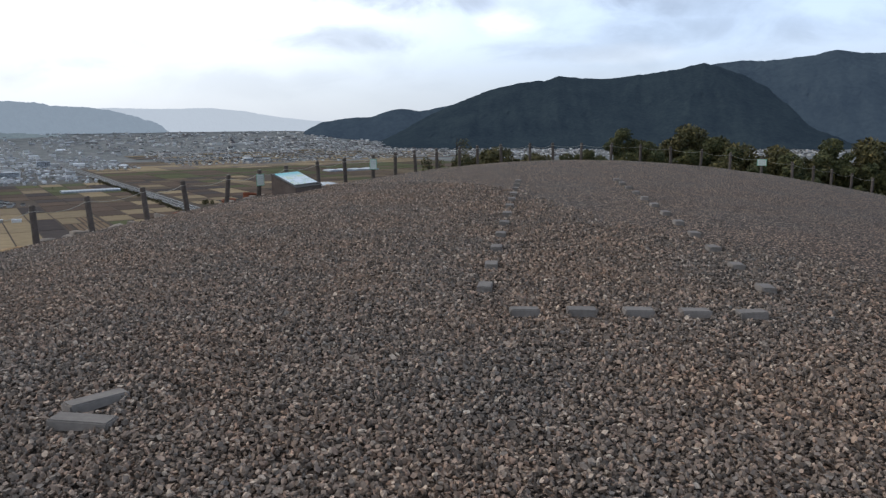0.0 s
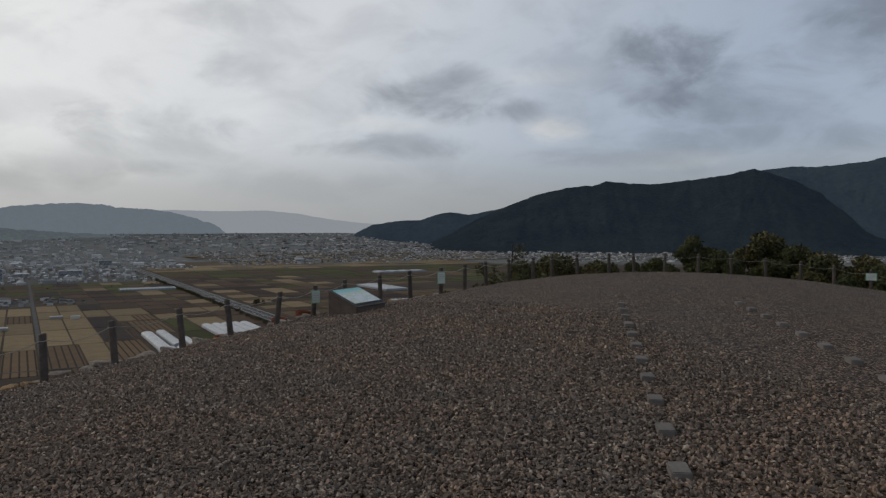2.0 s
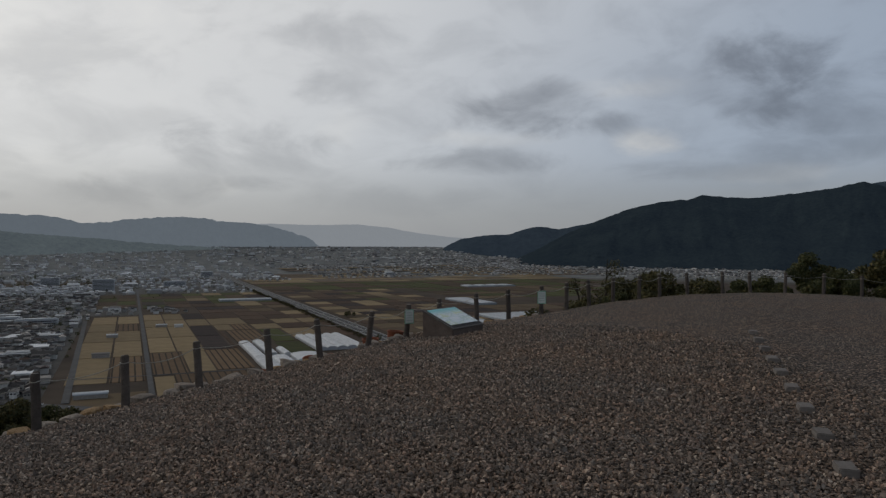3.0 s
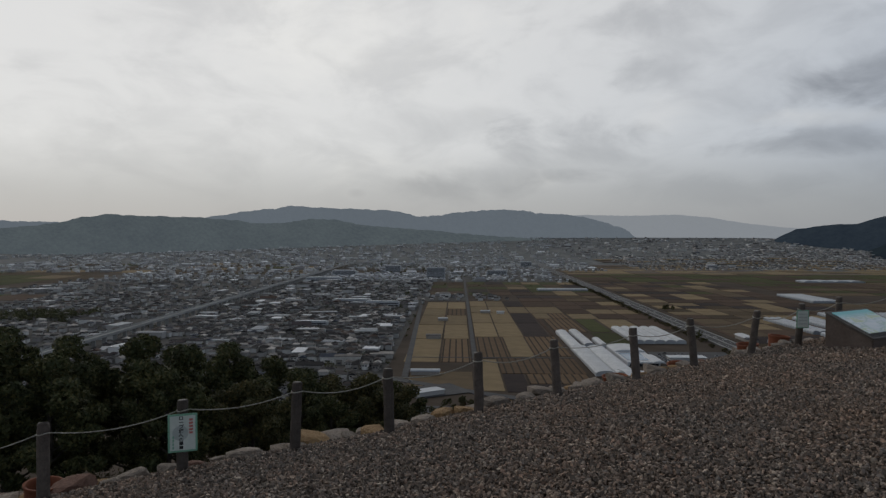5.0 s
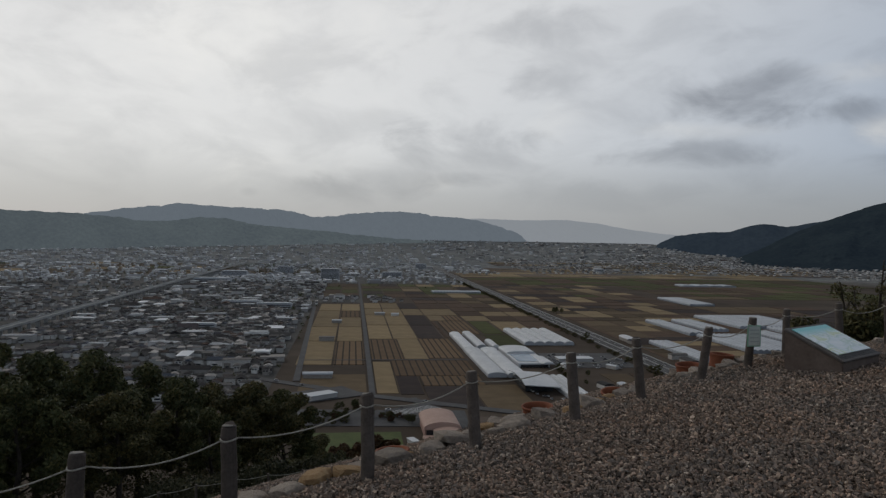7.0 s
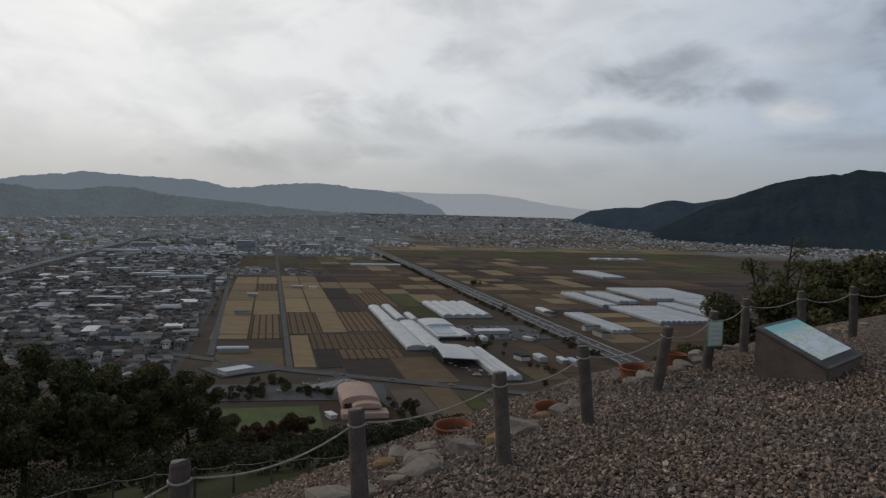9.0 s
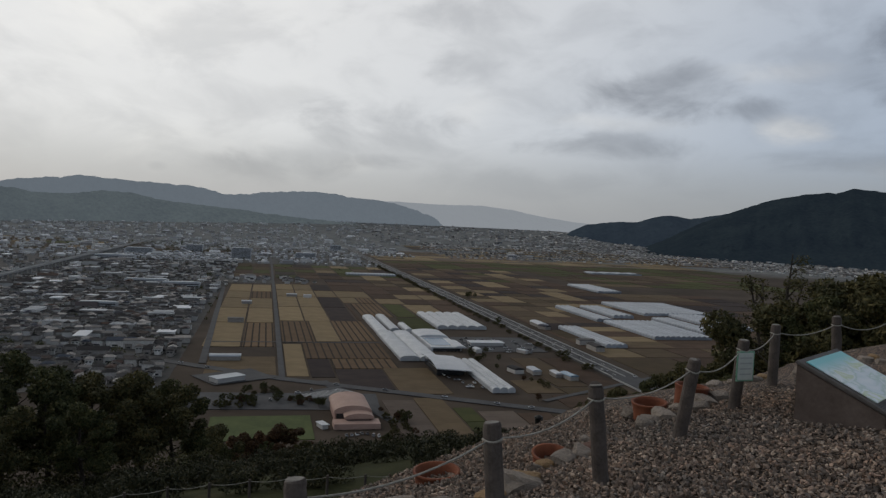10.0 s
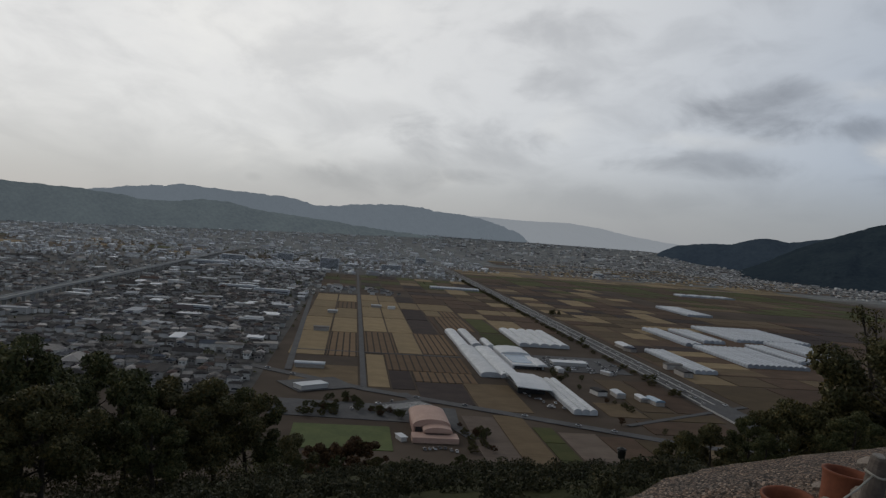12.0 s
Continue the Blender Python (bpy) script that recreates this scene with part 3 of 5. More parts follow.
post_meshes = []
for k in range(4):
    ob = part("post", post_bm(k), M_POST, fence, smooth=False)
    post_meshes.append(ob.data)
    bpy.data.objects.remove(ob)
top_mesh_ob = part("post_top", tube_bm([(0, 0, POST_H - 0.002), (0, 0, POST_H + 0.004)], [0.043, 0.038], 14), M_POSTTOP, fence)
top_mesh = top_mesh_ob.data
bpy.data.objects.remove(top_mesh_ob)
loop_ob = part("rope_loop", tube_bm([(0.053 * math.cos(a), 0.053 * math.sin(a), 0.566 + 0.006 * math.sin(2 * a)) for a in [i * math.tau / 16 for i in range(17)]], [0.0065] * 17, 6, False), M_ROPE, fence, smooth=True)
loop_mesh = loop_ob.data
bpy.data.objects.remove(loop_ob)
LINE = FENCE_W + FENCE_N
rope_at, post_pose = [], []
for i, (px, py) in enumerate(LINE):
    rnd = random.Random(100 + i)
    a, b = LINE[max(i - 1, 0)], LINE[min(i + 1, len(LINE) - 1)]
    tang = Vector((b[0] - a[0], b[1] - a[1], 0)).normalized()
    outw = Vector((-tang.y, tang.x, 0))
    lean = outw * {10: -0.1, 11: -0.06, 12: 0.0}.get(i, 0.1 if i < 10 else 0.02) + Vector((rnd.uniform(-0.04, 0.04), rnd.uniform(-0.04, 0.04), 0))
    zax = (Vector((0, 0, 1)) + lean).normalized()
    xax = tang.cross(zax).normalized()
    m = Matrix((xax, zax.cross(xax), zax)).transposed().to_4x4()
    m.translation = (px, py, gz(px, py))
    post_pose.append(m)
    p = new("post", post_meshes[i % 4])
    p.parent, p.matrix_basis = fence, m
    q = new("end_grain", top_mesh)
    q.parent = p
    q["label"] = "grey checked end grain"
    q = new("rope_loop", loop_mesh)
    q.parent = p
    rope_at.append(m @ Vector((0, 0, 0.566)))
for a, b in zip(rope_at, rope_at[1:]):
    d = (b - a).normalized()
    a2, b2 = a + d * 0.05, b - d * 0.05
    sag = 0.05 + 0.04 * random.random()
    pts = [a2.lerp(b2, k / 10) - Vector((0, 0, sag * (1 - (k / 5 - 1) ** 2))) for k in range(11)]
    part("rope", tube_bm(pts, [0.0055] * 11, 6), M_ROPE, fence, "slack grey-white rope", True)

# ---------------------------------------------------------------- concrete marker blocks set in the gravel
def block(x, y, rz, proud=0.055):
    m = pose(x, y, gz(x, y) + proud - 0.06, random.uniform(-2, 2), random.uniform(-2, 2), rz + random.uniform(-2, 2))
    if not block_first:
        ob = part("marker_block", box_bm(0.235, 0.13, 0.12, 0.008, segments=2), M_BLOCK)
        tagged(ob, "low grey-brown concrete marker block set in gravel", "block", "blocks outlining the burial chamber")
        ob.matrix_basis = m
        block_first.append(ob)
        return ob
    return copy_thing(block_first[0], m)


block_first = []
for k, (bx, by) in enumerate(BLOCKS):
    block(bx, by, 8 if k < 5 else 90)
for bx, by, turn in CORNER_BLOCKS:
    block(bx, by, turn, 0.05).scale = (1.5, 0.95, 1)

# ---------------------------------------------------------------- slanted information board
board = empty("information_board", pose(-3.3, 15.55, gz(-3.3, 15.55) - 0.02, 0, 0, -17), "brown stone plinth with a slanted pale valley map panel", "information board")


def wedge_bm(w, l, h_hi, h_lo, z0=0.0):
    bm = bmesh.new()
    v = [bm.verts.new(p) for p in [(-w, -l, z0), (w, -l, z0), (w, l, z0), (-w, l, z0), (-w, -l, h_hi), (w, -l, h_lo), (w, l, h_lo), (-w, l, h_hi)]]
    for f in ((3, 2, 1, 0), (4, 5, 6, 7), (0, 1, 5, 4), (1, 2, 6, 5), (2, 3, 7, 6), (3, 0, 4, 7)):
        bm.faces.new([v[i] for i in f])
    bmesh.ops.bevel(bm, geom=bm.edges[:], offset=0.012, segments=2, affect="EDGES")
    return bm


W, L, HI, LO = 0.345, 0.54, 0.47, 0.17
part("plinth", wedge_bm(W, L, HI, LO, -0.1), M_BOARD, board)
slope = math.atan2(HI - LO, 2 * W)
slant = pose(0, 0, (HI + LO) / 2, 0, math.degrees(slope), 0)
rimslab = part("rim", box_bm(2 * W / math.cos(slope) + 0.02, 2 * L + 0.02, 0.03, 0.006, (0, 0, 0.012)), M_BOARDTOP, board, "dark brown stone rim")
rimslab.matrix_basis = slant


def panel_mat():
    m = Mat("printed_valley_map", 0.42, spec=0.3)
    v = m.coord()
    s = m.node("ShaderNodeSeparateXYZ")
    m.link(v, s.inputs[0])
    n = m.noise(m.stretch(v, 3.0, 1.6, 1.0, 0.6), 1.7, 3, 0.45, 0.6)
    art = m.ramp(n, [(0.34, (0.82, 0.87, 0.88)), (0.46, (0.72, 0.8, 0.82)), (0.5, (0.55, 0.68, 0.62)), (0.55, (0.8, 0.86, 0.87)), (0.63, (0.6, 0.7, 0.46)), (0.72, (0.8, 0.85, 0.86))])
    e = m.node("ShaderNodeMapRange")
    m.link(s.outputs[0], e.inputs[0])
    e.inputs[1].default_value, e.inputs[2].default_value = -0.24, -0.1
    m.color(m.mix(e.outputs[0], (0.25, 0.63, 0.64), art))
    return m.m


panel = part("map_panel", box_bm(0.60, 0.95, 0.012, 0.003), panel_mat(), board, "glossy pale printed map with turquoise sky band")
panel.matrix_basis = slant @ pose(-0.03, 0, 0.036)
for k in range(4):
    groove = part("groove", box_bm(0.006, 1.02, 0.004), M_INK, board, "dark joint in the stone rim")
    groove.matrix_basis = slant @ pose(0.29 + 0.018 * k, 0, 0.028)

# ---------------------------------------------------------------- warning signs hung on posts
def text_ob(name, body, size, mat, parent, m):
    cu = bpy.data.curves.new(name, "FONT")
    cu.body, cu.size, cu.extrude, cu.offset = body, size, 0.0008, 0.0012
    cu.align_x, cu.align_y = "CENTER", "CENTER"
    cu.space_line = 0.92
    cu.materials.append(mat)
    ob = new(name, cu)
    ob.parent, ob.matrix_basis = parent, m
    return ob


def sign(i, w, h, zc, facing, writing, label):
    """A board hung on post i, facing the given way in plan."""
    m = post_pose[i]
    n = Vector((*facing, 0)).normalized()
    right = Vector((0, 0, 1)).cross(n)
    base = Matrix((right, Vector((0, 0, 1)), n)).transposed().to_4x4()
    base.translation = m @ Vector((0, 0, zc)) + n * 0.062
    s = empty("warning_sign", base, label, "sign", "warning signs on the rope fence")
    part("backing", box_bm(w, h, 0.008, 0.002), M_GREENSIGN, s, "pale green board edge")
    part("sheet", box_bm(w * 0.86, h * 0.9, 0.003, at=(0, 0, 0.0055)), M_PAPER, s, "faded white printed sheet")
    if writing:
        text_ob("lettering", "ロ\nー\nプ\n柵\nへ\nの", h * 0.125, M_INK, s, pose(-w * 0.05, h * 0.1, 0.0075))
        for k in range(2):
            part("small_print", box_bm(w * 0.13, h * 0.085, 0.0015, at=(-w * 0.05, h * (-0.27 - 0.105 * k), 0.0078)), M_INK, s)
        for k in range(5):
            part("red_mark", box_bm(w * 0.13, h * 0.055, 0.0015, at=(w * 0.28, h * (0.34 - 0.085 * k), 0.0078)), M_REDINK, s)
        part("emblem", tube_bm([(-0.02, 0.0, 0.0068), (-0.02, 0, 0.0072)], [w * 0.27] * 2, 20), M_GREYINK, s)
        for k in range(4):
            part("small_print", box_bm(w * 0.05, h * 0.07, 0.0015, at=(-w * 0.32, h * (-0.1 - 0.09 * k), 0.0078)), M_GREENSIGN, s)
    else:
        for k in range(4):
            part("text_line", box_bm(w * 0.66, h * 0.045, 0.0015, at=(0, h * (0.28 - 0.18 * k), 0.0078)), M_GREYINK, s)
    return s


sign(3, 0.26, 0.355, 0.37, (0.88, -0.47), True, "white warning notice with green edge hung on a post")
sign(11, 0.2, 0.28, 0.42, (0.72, -0.69), False, "faded cream notice board hung on a post")
sign(15, 0.2, 0.3, 0.40, (0.3, -0.95), False, "faded pale green notice hung on a post")
sign(30, 0.36, 0.26, 0.44, (-0.25, -0.97), False, "small white notice board hung on a post")

# ---------------------------------------------------------------- rim stones and clay cylinders
def rock_bm(seed, flat=0.6):
    bm = bmesh.new()
    bmesh.ops.create_icosphere(bm, subdivisions=2, radius=1)
    o = Vector((seed * 7.3, seed * 3.1, seed))
    for v in bm.verts:
        c = v.co.copy()
        k = 1 + 0.5 * noise.noise(c * 1.1 + o) + 0.28 * noise.noise(c * 2.6 + o)
        c = c * k
        for ax in range(3):
            lim = 0.72 + 0.14 * noise.noise(o * (ax + 1))
            c[ax] = max(-lim, min(lim, c[ax]))
        v.co = Vector((c.x, c.y, c.z * flat))
    return bm


rocks = []
for k in range(9):
    ob = part("rim_rock", rock_bm(k + 1, 0.55 + 0.05 * (k % 3)), (M_ROCK, M_ROCK, M_OCHRE, M_ROCK, M_REDROCK)[k % 5])
    rocks.append(ob.data)
    bpy.data.objects.remove(ob)
ROCK_LABEL = ["pale beige rough stone on the gravel rim", "ochre rough stone on the gravel rim", "reddish rough stone on the gravel rim"]


def outward(i, k):
    a, b = Vector((*LINE[i], 0)), Vector((*LINE[i + 1], 0))
    d = (b - a).normalized()
    return a.lerp(b, k), Vector((-d.y, d.x, 0)), math.degrees(math.atan2(d.y, d.x))


rr = random.Random(11)
for i in range(0, 16):
    for k in range(5 if i < 9 else 4):
        p, n, az = outward(i, (k + rr.uniform(0.1, 0.9)) / (5 if i < 9 else 4))
        off = rr.uniform(0.45, 0.7) if i < 8 else rr.uniform(0.55, 1.0)
        p = p + n * off
        s = (rr.uniform(0.1, 0.15) if rr.random() < 0.7 else rr.uniform(0.15, 0.2)) if i < 9 else rr.uniform(0.07, 0.15)
        j = rr.randrange(9)
        ob = new("rim_rock", rocks[j])
        ob.matrix_basis = pose(p.x, p.y, gz(p.x, p.y) + s * 0.22, rr.uniform(-15, 15), rr.uniform(-15, 15), az + rr.uniform(-35, 35)) @ Matrix.Diagonal((s * 1.3, s, s, 1))
        tagged(ob, ROCK_LABEL[(0, 0, 1, 0, 2)[j % 5]], "stone", "stones along the mound rim")


def pot_bm(r, h, t=0.022):
    prof = [(r * 0.93, -0.25), (r * 0.95, h * 0.3), (r * 0.97, h * 0.62), (r * 1.0, h - 0.03), (r * 1.05, h - 0.012), (r * 1.05, h), (r * 1.05 - t, h), (r - t, h - 0.03), (r * 0.96 - t, h * 0.5), (r * 0.93 - t, -0.2)]
    bm = bmesh.new()
    n = 28
    rings = [[bm.verts.new((q * math.cos(a * math.tau / n), q * math.sin(a * math.tau / n), z)) for a in range(n)] for q, z in prof]
    for a, b in zip(rings, rings[1:]):
        for k in range(n):
            bm.faces.new((a[k], a[(k + 1) % n], b[(k + 1) % n], b[k]))
    bm.faces.new(rings[-1])
    bmesh.ops.recalc_face_normals(bm, faces=bm.faces[:])
    return bm


def clay_pot(x, y, r, h, tilt=(0, 0)):
    ob = part("clay_cylinder", pot_bm(r, h), M_TERRA, smooth=True)
    ob.matrix_basis = pose(x, y, gz(x, y), tilt[0], tilt[1], random.uniform(0, 360))
    return tagged(ob, "open terracotta cylinder half buried in the gravel slope", "clay pot", "clay cylinders along the rim")


clay_pot(-6.48, 13.82, 0.195, 0.09, (2, -4))
clay_pot(-5.55, 14.03, 0.15, 0.07, (6, -10))
clay_pot(-5.08, 15.7, 0.168, 0.16, (3, 4))
clay_pot(-4.78, 16.26, 0.168, 0.2, (-4, 3))
for x, y, k in ((-4.9, 15.44, 0.12), (-4.6, 16.02, 0.12), (-5.0, 15.32, 0.09), (-4.62, 15.75, 0.1), (-6.3, 12.9, 0.1), (-6.5, 12.75, 0.12), (-5.38, 13.85, 0.11), (-4.5, 16.35, 0.1)):
    ob = new("rim_rock", rocks[5])
    ob.matrix_basis = pose(x, y, gz(x, y) + k * 0.3, 8, -6, 40 * k * 100) @ Matrix.Diagonal((k * 1.4, k, k * 1.1, 1))
    tagged(ob, ROCK_LABEL[0], "stone", "stones along the mound rim")
for x, y, k in ((-6.43, 12.4, 0.1), (-5.5, 13.72, 0.08)):
    ob = new("rim_rock", rocks[2])
    ob.matrix_basis = pose(x, y, gz(x, y) + k * 0.3, 5, -8, 30) @ Matrix.Diagonal((k * 1.3, k, k, 1))
    tagged(ob, ROCK_LABEL[1], "stone", "stones along the mound rim")
clay_pot(-6.6, 10.9, 0.16, 0.08, (0, -5))
clay_pot(-8.2, 6.0, 0.17, 0.16, (3, -5))

# ---------------------------------------------------------------- the valley plain: one grid, u away along the highway, v across it
U, V = Vector((-0.646, 0.763, 0)), Vector((0.763, 0.646, 0))
GRID_YAW = math.degrees(math.atan2(V.y, V.x))


def plain(a, b, z=0.0):
    return U * a + V * b + Vector((0, 0, PLAIN + z))


def grid_pose(a, b, z=0.0, turn=0.0):
    """A pose whose x runs across (v) and whose y runs away (u)."""
    p = plain(a, b, z)
    return pose(p.x, p.y, p.z, 0, 0, GRID_YAW + turn)


FIELD_LABEL = {M_TAN: "pale golden stubble rice field", M_BROWN: "brown ploughed field", M_DARKF: "dark wet fallow field", M_GREENF: "dull green crop field",
               M_OLIVEF: "olive brown fallow field", M_EARTH: "light brown fallow field", M_ROWS: "tan field with dark planted rows", M_PALE: "bare pale earth field"}


def field(a0, a1, b0, b1, mat, turn=0.0, z=0.15):
    sx, sy = b1 - b0, a1 - a0
    ob = part("field", box_bm(sx, sy, 0.5), mat)
    c = plain((a0 + a1) / 2, (b0 + b1) / 2)
    if c.length > 2850:
        z += float(ground_z(np.array([c.x]), np.array([c.y]))[0]) - PLAIN + 1.0
    ob.matrix_basis = grid_pose((a0 + a1) / 2, (b0 + b1) / 2, z, turn)
    return tagged(ob, FIELD_LABEL[mat], "field", "valley fields", "structure")


fr = random.Random(3)


def field_strip(a0, a1, b0, b1, na, nb, mats, gap=3.0, skip=()):
    da, db = (a1 - a0) / na, (b1 - b0) / nb
    for i in range(na):
        for j in range(nb):
            mat = mats(i, j)
            if mat:
                field(a0 + i * da + gap / 2, a0 + (i + 1) * da - gap / 2, b0 + j * db + gap / 2, b0 + (j + 1) * db - gap / 2, mat)


# between the town and the farm road
field(608, 690, -42, 15, M_EARTH)
LEFT_ROWS = ((742, 900), (903, 1036), (1039, 1154), (1157, 1251), (1254, 1367))
for k, (a0, a1) in enumerate(LEFT_ROWS):
    field(a0, a1, -53, -18, M_TAN)
    field(a0, a1, -15.5, 15, M_ROWS if k in (0, 3) else M_TAN)
field_strip(1530, 1900, -60, 15, 4, 2, lambda i, j: (M_OLIVEF, M_BROWN, M_GREENF)[(i + j) % 3])
# between the farm road and the greenhouses
field(608, 757, 23.5, 41, M_TAN)
field(604, 680, 43, 62, M_DARKF)
field(560, 634, 64, 104, M_DARKF)
field(545, 640, 106, 146, M_EARTH)
field(683, 765, 43, 121, M_ROWS)
field(638, 681, 64, 121, M_ROWS)
field(771, 915, 23.5, 56, M_ROWS)
field(775, 920, 58, 83, M_TAN)
field(780, 925, 85, 122, M_ROWS)
RIGHT_ROWS = ((922, 1058), (1062, 1188), (1192, 1288), (1292, 1390))
for k, (a0, a1) in enumerate(RIGHT_ROWS):
    field(a0, a1, 23.5, 52, M_TAN)
    field(a0, a1, 54, 84, M_TAN)
    field(a0, a1, 86, 117, M_DARKF if k < 2 else (M_TAN, M_DARKF)[k % 2])
    if k > 1:
        field(a0, a1, 119, 172, (M_TAN, M_BROWN)[k % 2])
field_strip(930, 1110, 119, 126, 2, 1, lambda i, j: M_BROWN)
field_strip(1394, 1522, 119, 300, 2, 4, lambda i, j: fr.choice((M_DARKF, M_BROWN, M_EARTH, M_OLIVEF)))
field_strip(1115, 1390, 174, 300, 4, 3, lambda i, j: fr.choice((M_DARKF, M_BROWN, M_OLIVEF, M_BROWN, M_TAN)))
field_strip(1115, 1188, 119, 172, 1, 2, lambda i, j: (M_TAN, M_ROWS)[j])
field_strip(970, 1110, 176, 206, 1, 1, lambda i, j: M_GREENF)
field_strip(1000, 1110, 208, 298, 1, 2, lambda i, j: (M_TAN, M_BROWN)[j])
field_strip(968, 1110, 128, 174, 1, 1, lambda i, j: M_ROWS)
field(860, 960, 174, 206, M_GREENF)
field_strip(1525, 1915, 24, 300, 5, 6, lambda i, j: fr.choice((M_BROWN, M_EARTH, M_DARKF, M_GREENF, M_TAN)))
# below the foot road
field(400, 527, 88, 111, M_PALE)
field(400, 533, 112, 133, M_EARTH)
field_strip(395, 505, 134, 149, 3, 1, lambda i, j: M_GREENF, 1.5)
field(432, 494, 150, 176, M_PALE)
field(438, 488, 177, 200, M_BROWN)
field(443, 484, 201, 226, M_OLIVEF)
field(385, 424, 150, 168, M_EARTH)
field(385, 428, 170, 188, M_DARKF)
field(390, 432, 190, 212, M_PALE)
field(392, 440, 214, 250, M_BROWN)
field(446, 480, 228, 262, M_EARTH)
field(500, 536, 222, 290, M_BROWN)
field(545, 590, 206, 236, M_EARTH)
field(540, 562, 238, 296, M_OLIVEF)
field_strip(565, 690, 238, 297, 1, 2, lambda i, j: (M_EARTH, M_BROWN)[j])
# beyond the highway
field(748, 1122, 346, 698, M_BROWN, z=0.03)
field_strip(470, 555, 345, 620, 1, 4, lambda i, j: fr.choice((M_BROWN, M_EARTH)))
field_strip(560, 690, 345, 620, 1, 4, lambda i, j: (M_OLIVEF, M_BROWN, M_EARTH, M_BROWN)[j])
field_strip(692, 745, 345, 620, 1, 6, lambda i, j: (M_TAN, M_EARTH, M_BROWN, M_EARTH, M_DARKF, M_BROWN)[j])
field_strip(750, 945, 402, 460, 5, 1, lambda i, j: (M_EARTH, M_TAN, M_BROWN, M_TAN, M_DARKF)[i])
field_strip(750, 1120, 350, 400, 6, 1, lambda i, j: fr.choice((M_OLIVEF, M_DARKF, M_EARTH)))
field_strip(1000, 1120, 402, 480, 2, 2, lambda i, j: (M_TAN, M_EARTH)[(i + j) % 2])
field_strip(1125, 1370, 345, 570, 5, 5, lambda i, j: fr.choice((M_TAN, M_BROWN, M_EARTH, M_DARKF, M_TAN, M_OLIVEF)))
field_strip(1190, 1370, 575, 900, 3, 4, lambda i, j: fr.choice((M_DARKF, M_BROWN, M_EARTH)))
field_strip(750, 1185, 700, 1000, 6, 4, lambda i, j: fr.choice((M_BROWN, M_DARKF, M_EARTH)))
field_strip(1380, 1950, 345, 650, 9, 6, lambda i, j: fr.choice((M_TAN, M_GREENF, M_EARTH, M_BROWN, M_BROWN, M_DARKF, M_TAN)))
field_strip(1540, 1950, 715, 1300, 6, 7, lambda i, j: fr.choice((M_EARTH, M_BROWN, M_GREENF, M_OLIVEF)))
field_strip(1955, 2500, 345, 1500, 8, 11, lambda i, j: fr.choice((M_GREENF, M_OLIVEF, M_GREENF, M_BROWN)) if i < 5 else fr.choice((M_TAN, M_EARTH, M_TAN, M_PALE)))
# Far fields kept pale, with the valley haze put into their colour.
field_strip(2920, 3300, 600, 1900, 3, 9, lambda i, j: fr.choice((M_TAN, M_PALE, M_TAN, None)))
field_strip(2505, 2900, 500, 1900, 4, 10, lambda i, j: fr.choice((M_TAN, M_PALE, M_TAN, M_EARTH, None)))
field_strip(1700, 2900, -1500, -1000, 8, 5, lambda i, j: fr.choice((M_GREENF, M_OLIVEF, M_TAN, None)))
field_strip(2250, 2950, -980, -420, 6, 6, lambda i, j: fr.choice((M_GREENF, M_OLIVEF, M_TAN, M_OLIVEF, None)))
field_strip(700, 1500, -1300, -820, 6, 5, lambda i, j: fr.choice((M_GREENF, M_OLIVEF, M_BROWN, None)))


def road(name, a0, b0, a1, b1, width, mat=M_ASPHALT, z=0.5, label="grey asphalt valley road"):
    p, q = plain(a0, b0), plain(a1, b1)
    d = q - p
    ob = part(name, box_bm(d.length, width, 0.3), mat)
    m = (p + q) / 2
    ob.matrix_basis = pose(m.x, m.y, PLAIN + z, 0, 0, math.degrees(math.atan2(d.y, d.x)))
    return tagged(ob, label, "road", kind="structure")


road("road_farm", 604, 19.5, 2200, 19.5, 5.0)
road("road_boundary", 660, -46, 1320, -64, 6.0)
road("road_foot_west", 702, -121, 600, 18, 11.0)
road("road_foot_east", 600, 16, 470, 246, 11.0, z=0.54)
road("road_foot_far", 472, 244, 440, 420, 9.0, z=0.5)
road("road_museum", 590, 50, 470, 88, 8.0, z=0.46)
road("road_cross", 768, -46, 768, 124, 3.0, z=0.42)
road("road_town", 705, -118, 800, -372, 7.0, z=0.46)
road("road_underpass", 520, 210, 600, 345, 5.0, z=0.58)
lot = part("car_park", box_bm(84, 90, 0.3), M_ASPHALT)
lot.matrix_basis = grid_pose(765, 250, 0.4)
tagged(lot, "grey asphalt car park beside the greenhouses", "car park", kind="structure")
lot2 = part("car_park", box_bm(40, 34, 0.3), M_ASPHALT)
lot2.matrix_basis = grid_pose(545, 52, 0.62, 32)
tagged(lot2, "grey asphalt car park with painted bays", "car park", kind="structure")
lot3 = part("car_park", box_bm(52, 40, 0.3), M_ASPHALT)
lot3.matrix_basis = grid_pose(606, -18, 0.66, 30)
tagged(lot3, "grey forecourt beside the foot road", "car park", kind="structure")
for k in range(12):
    ob = part("bay_line", box_bm(0.6, 14, 0.1), M_LANE, lot2)
    ob.matrix_basis = pose(-18 + 3.2 * k, 4, 0.2, 0, 0, 15)

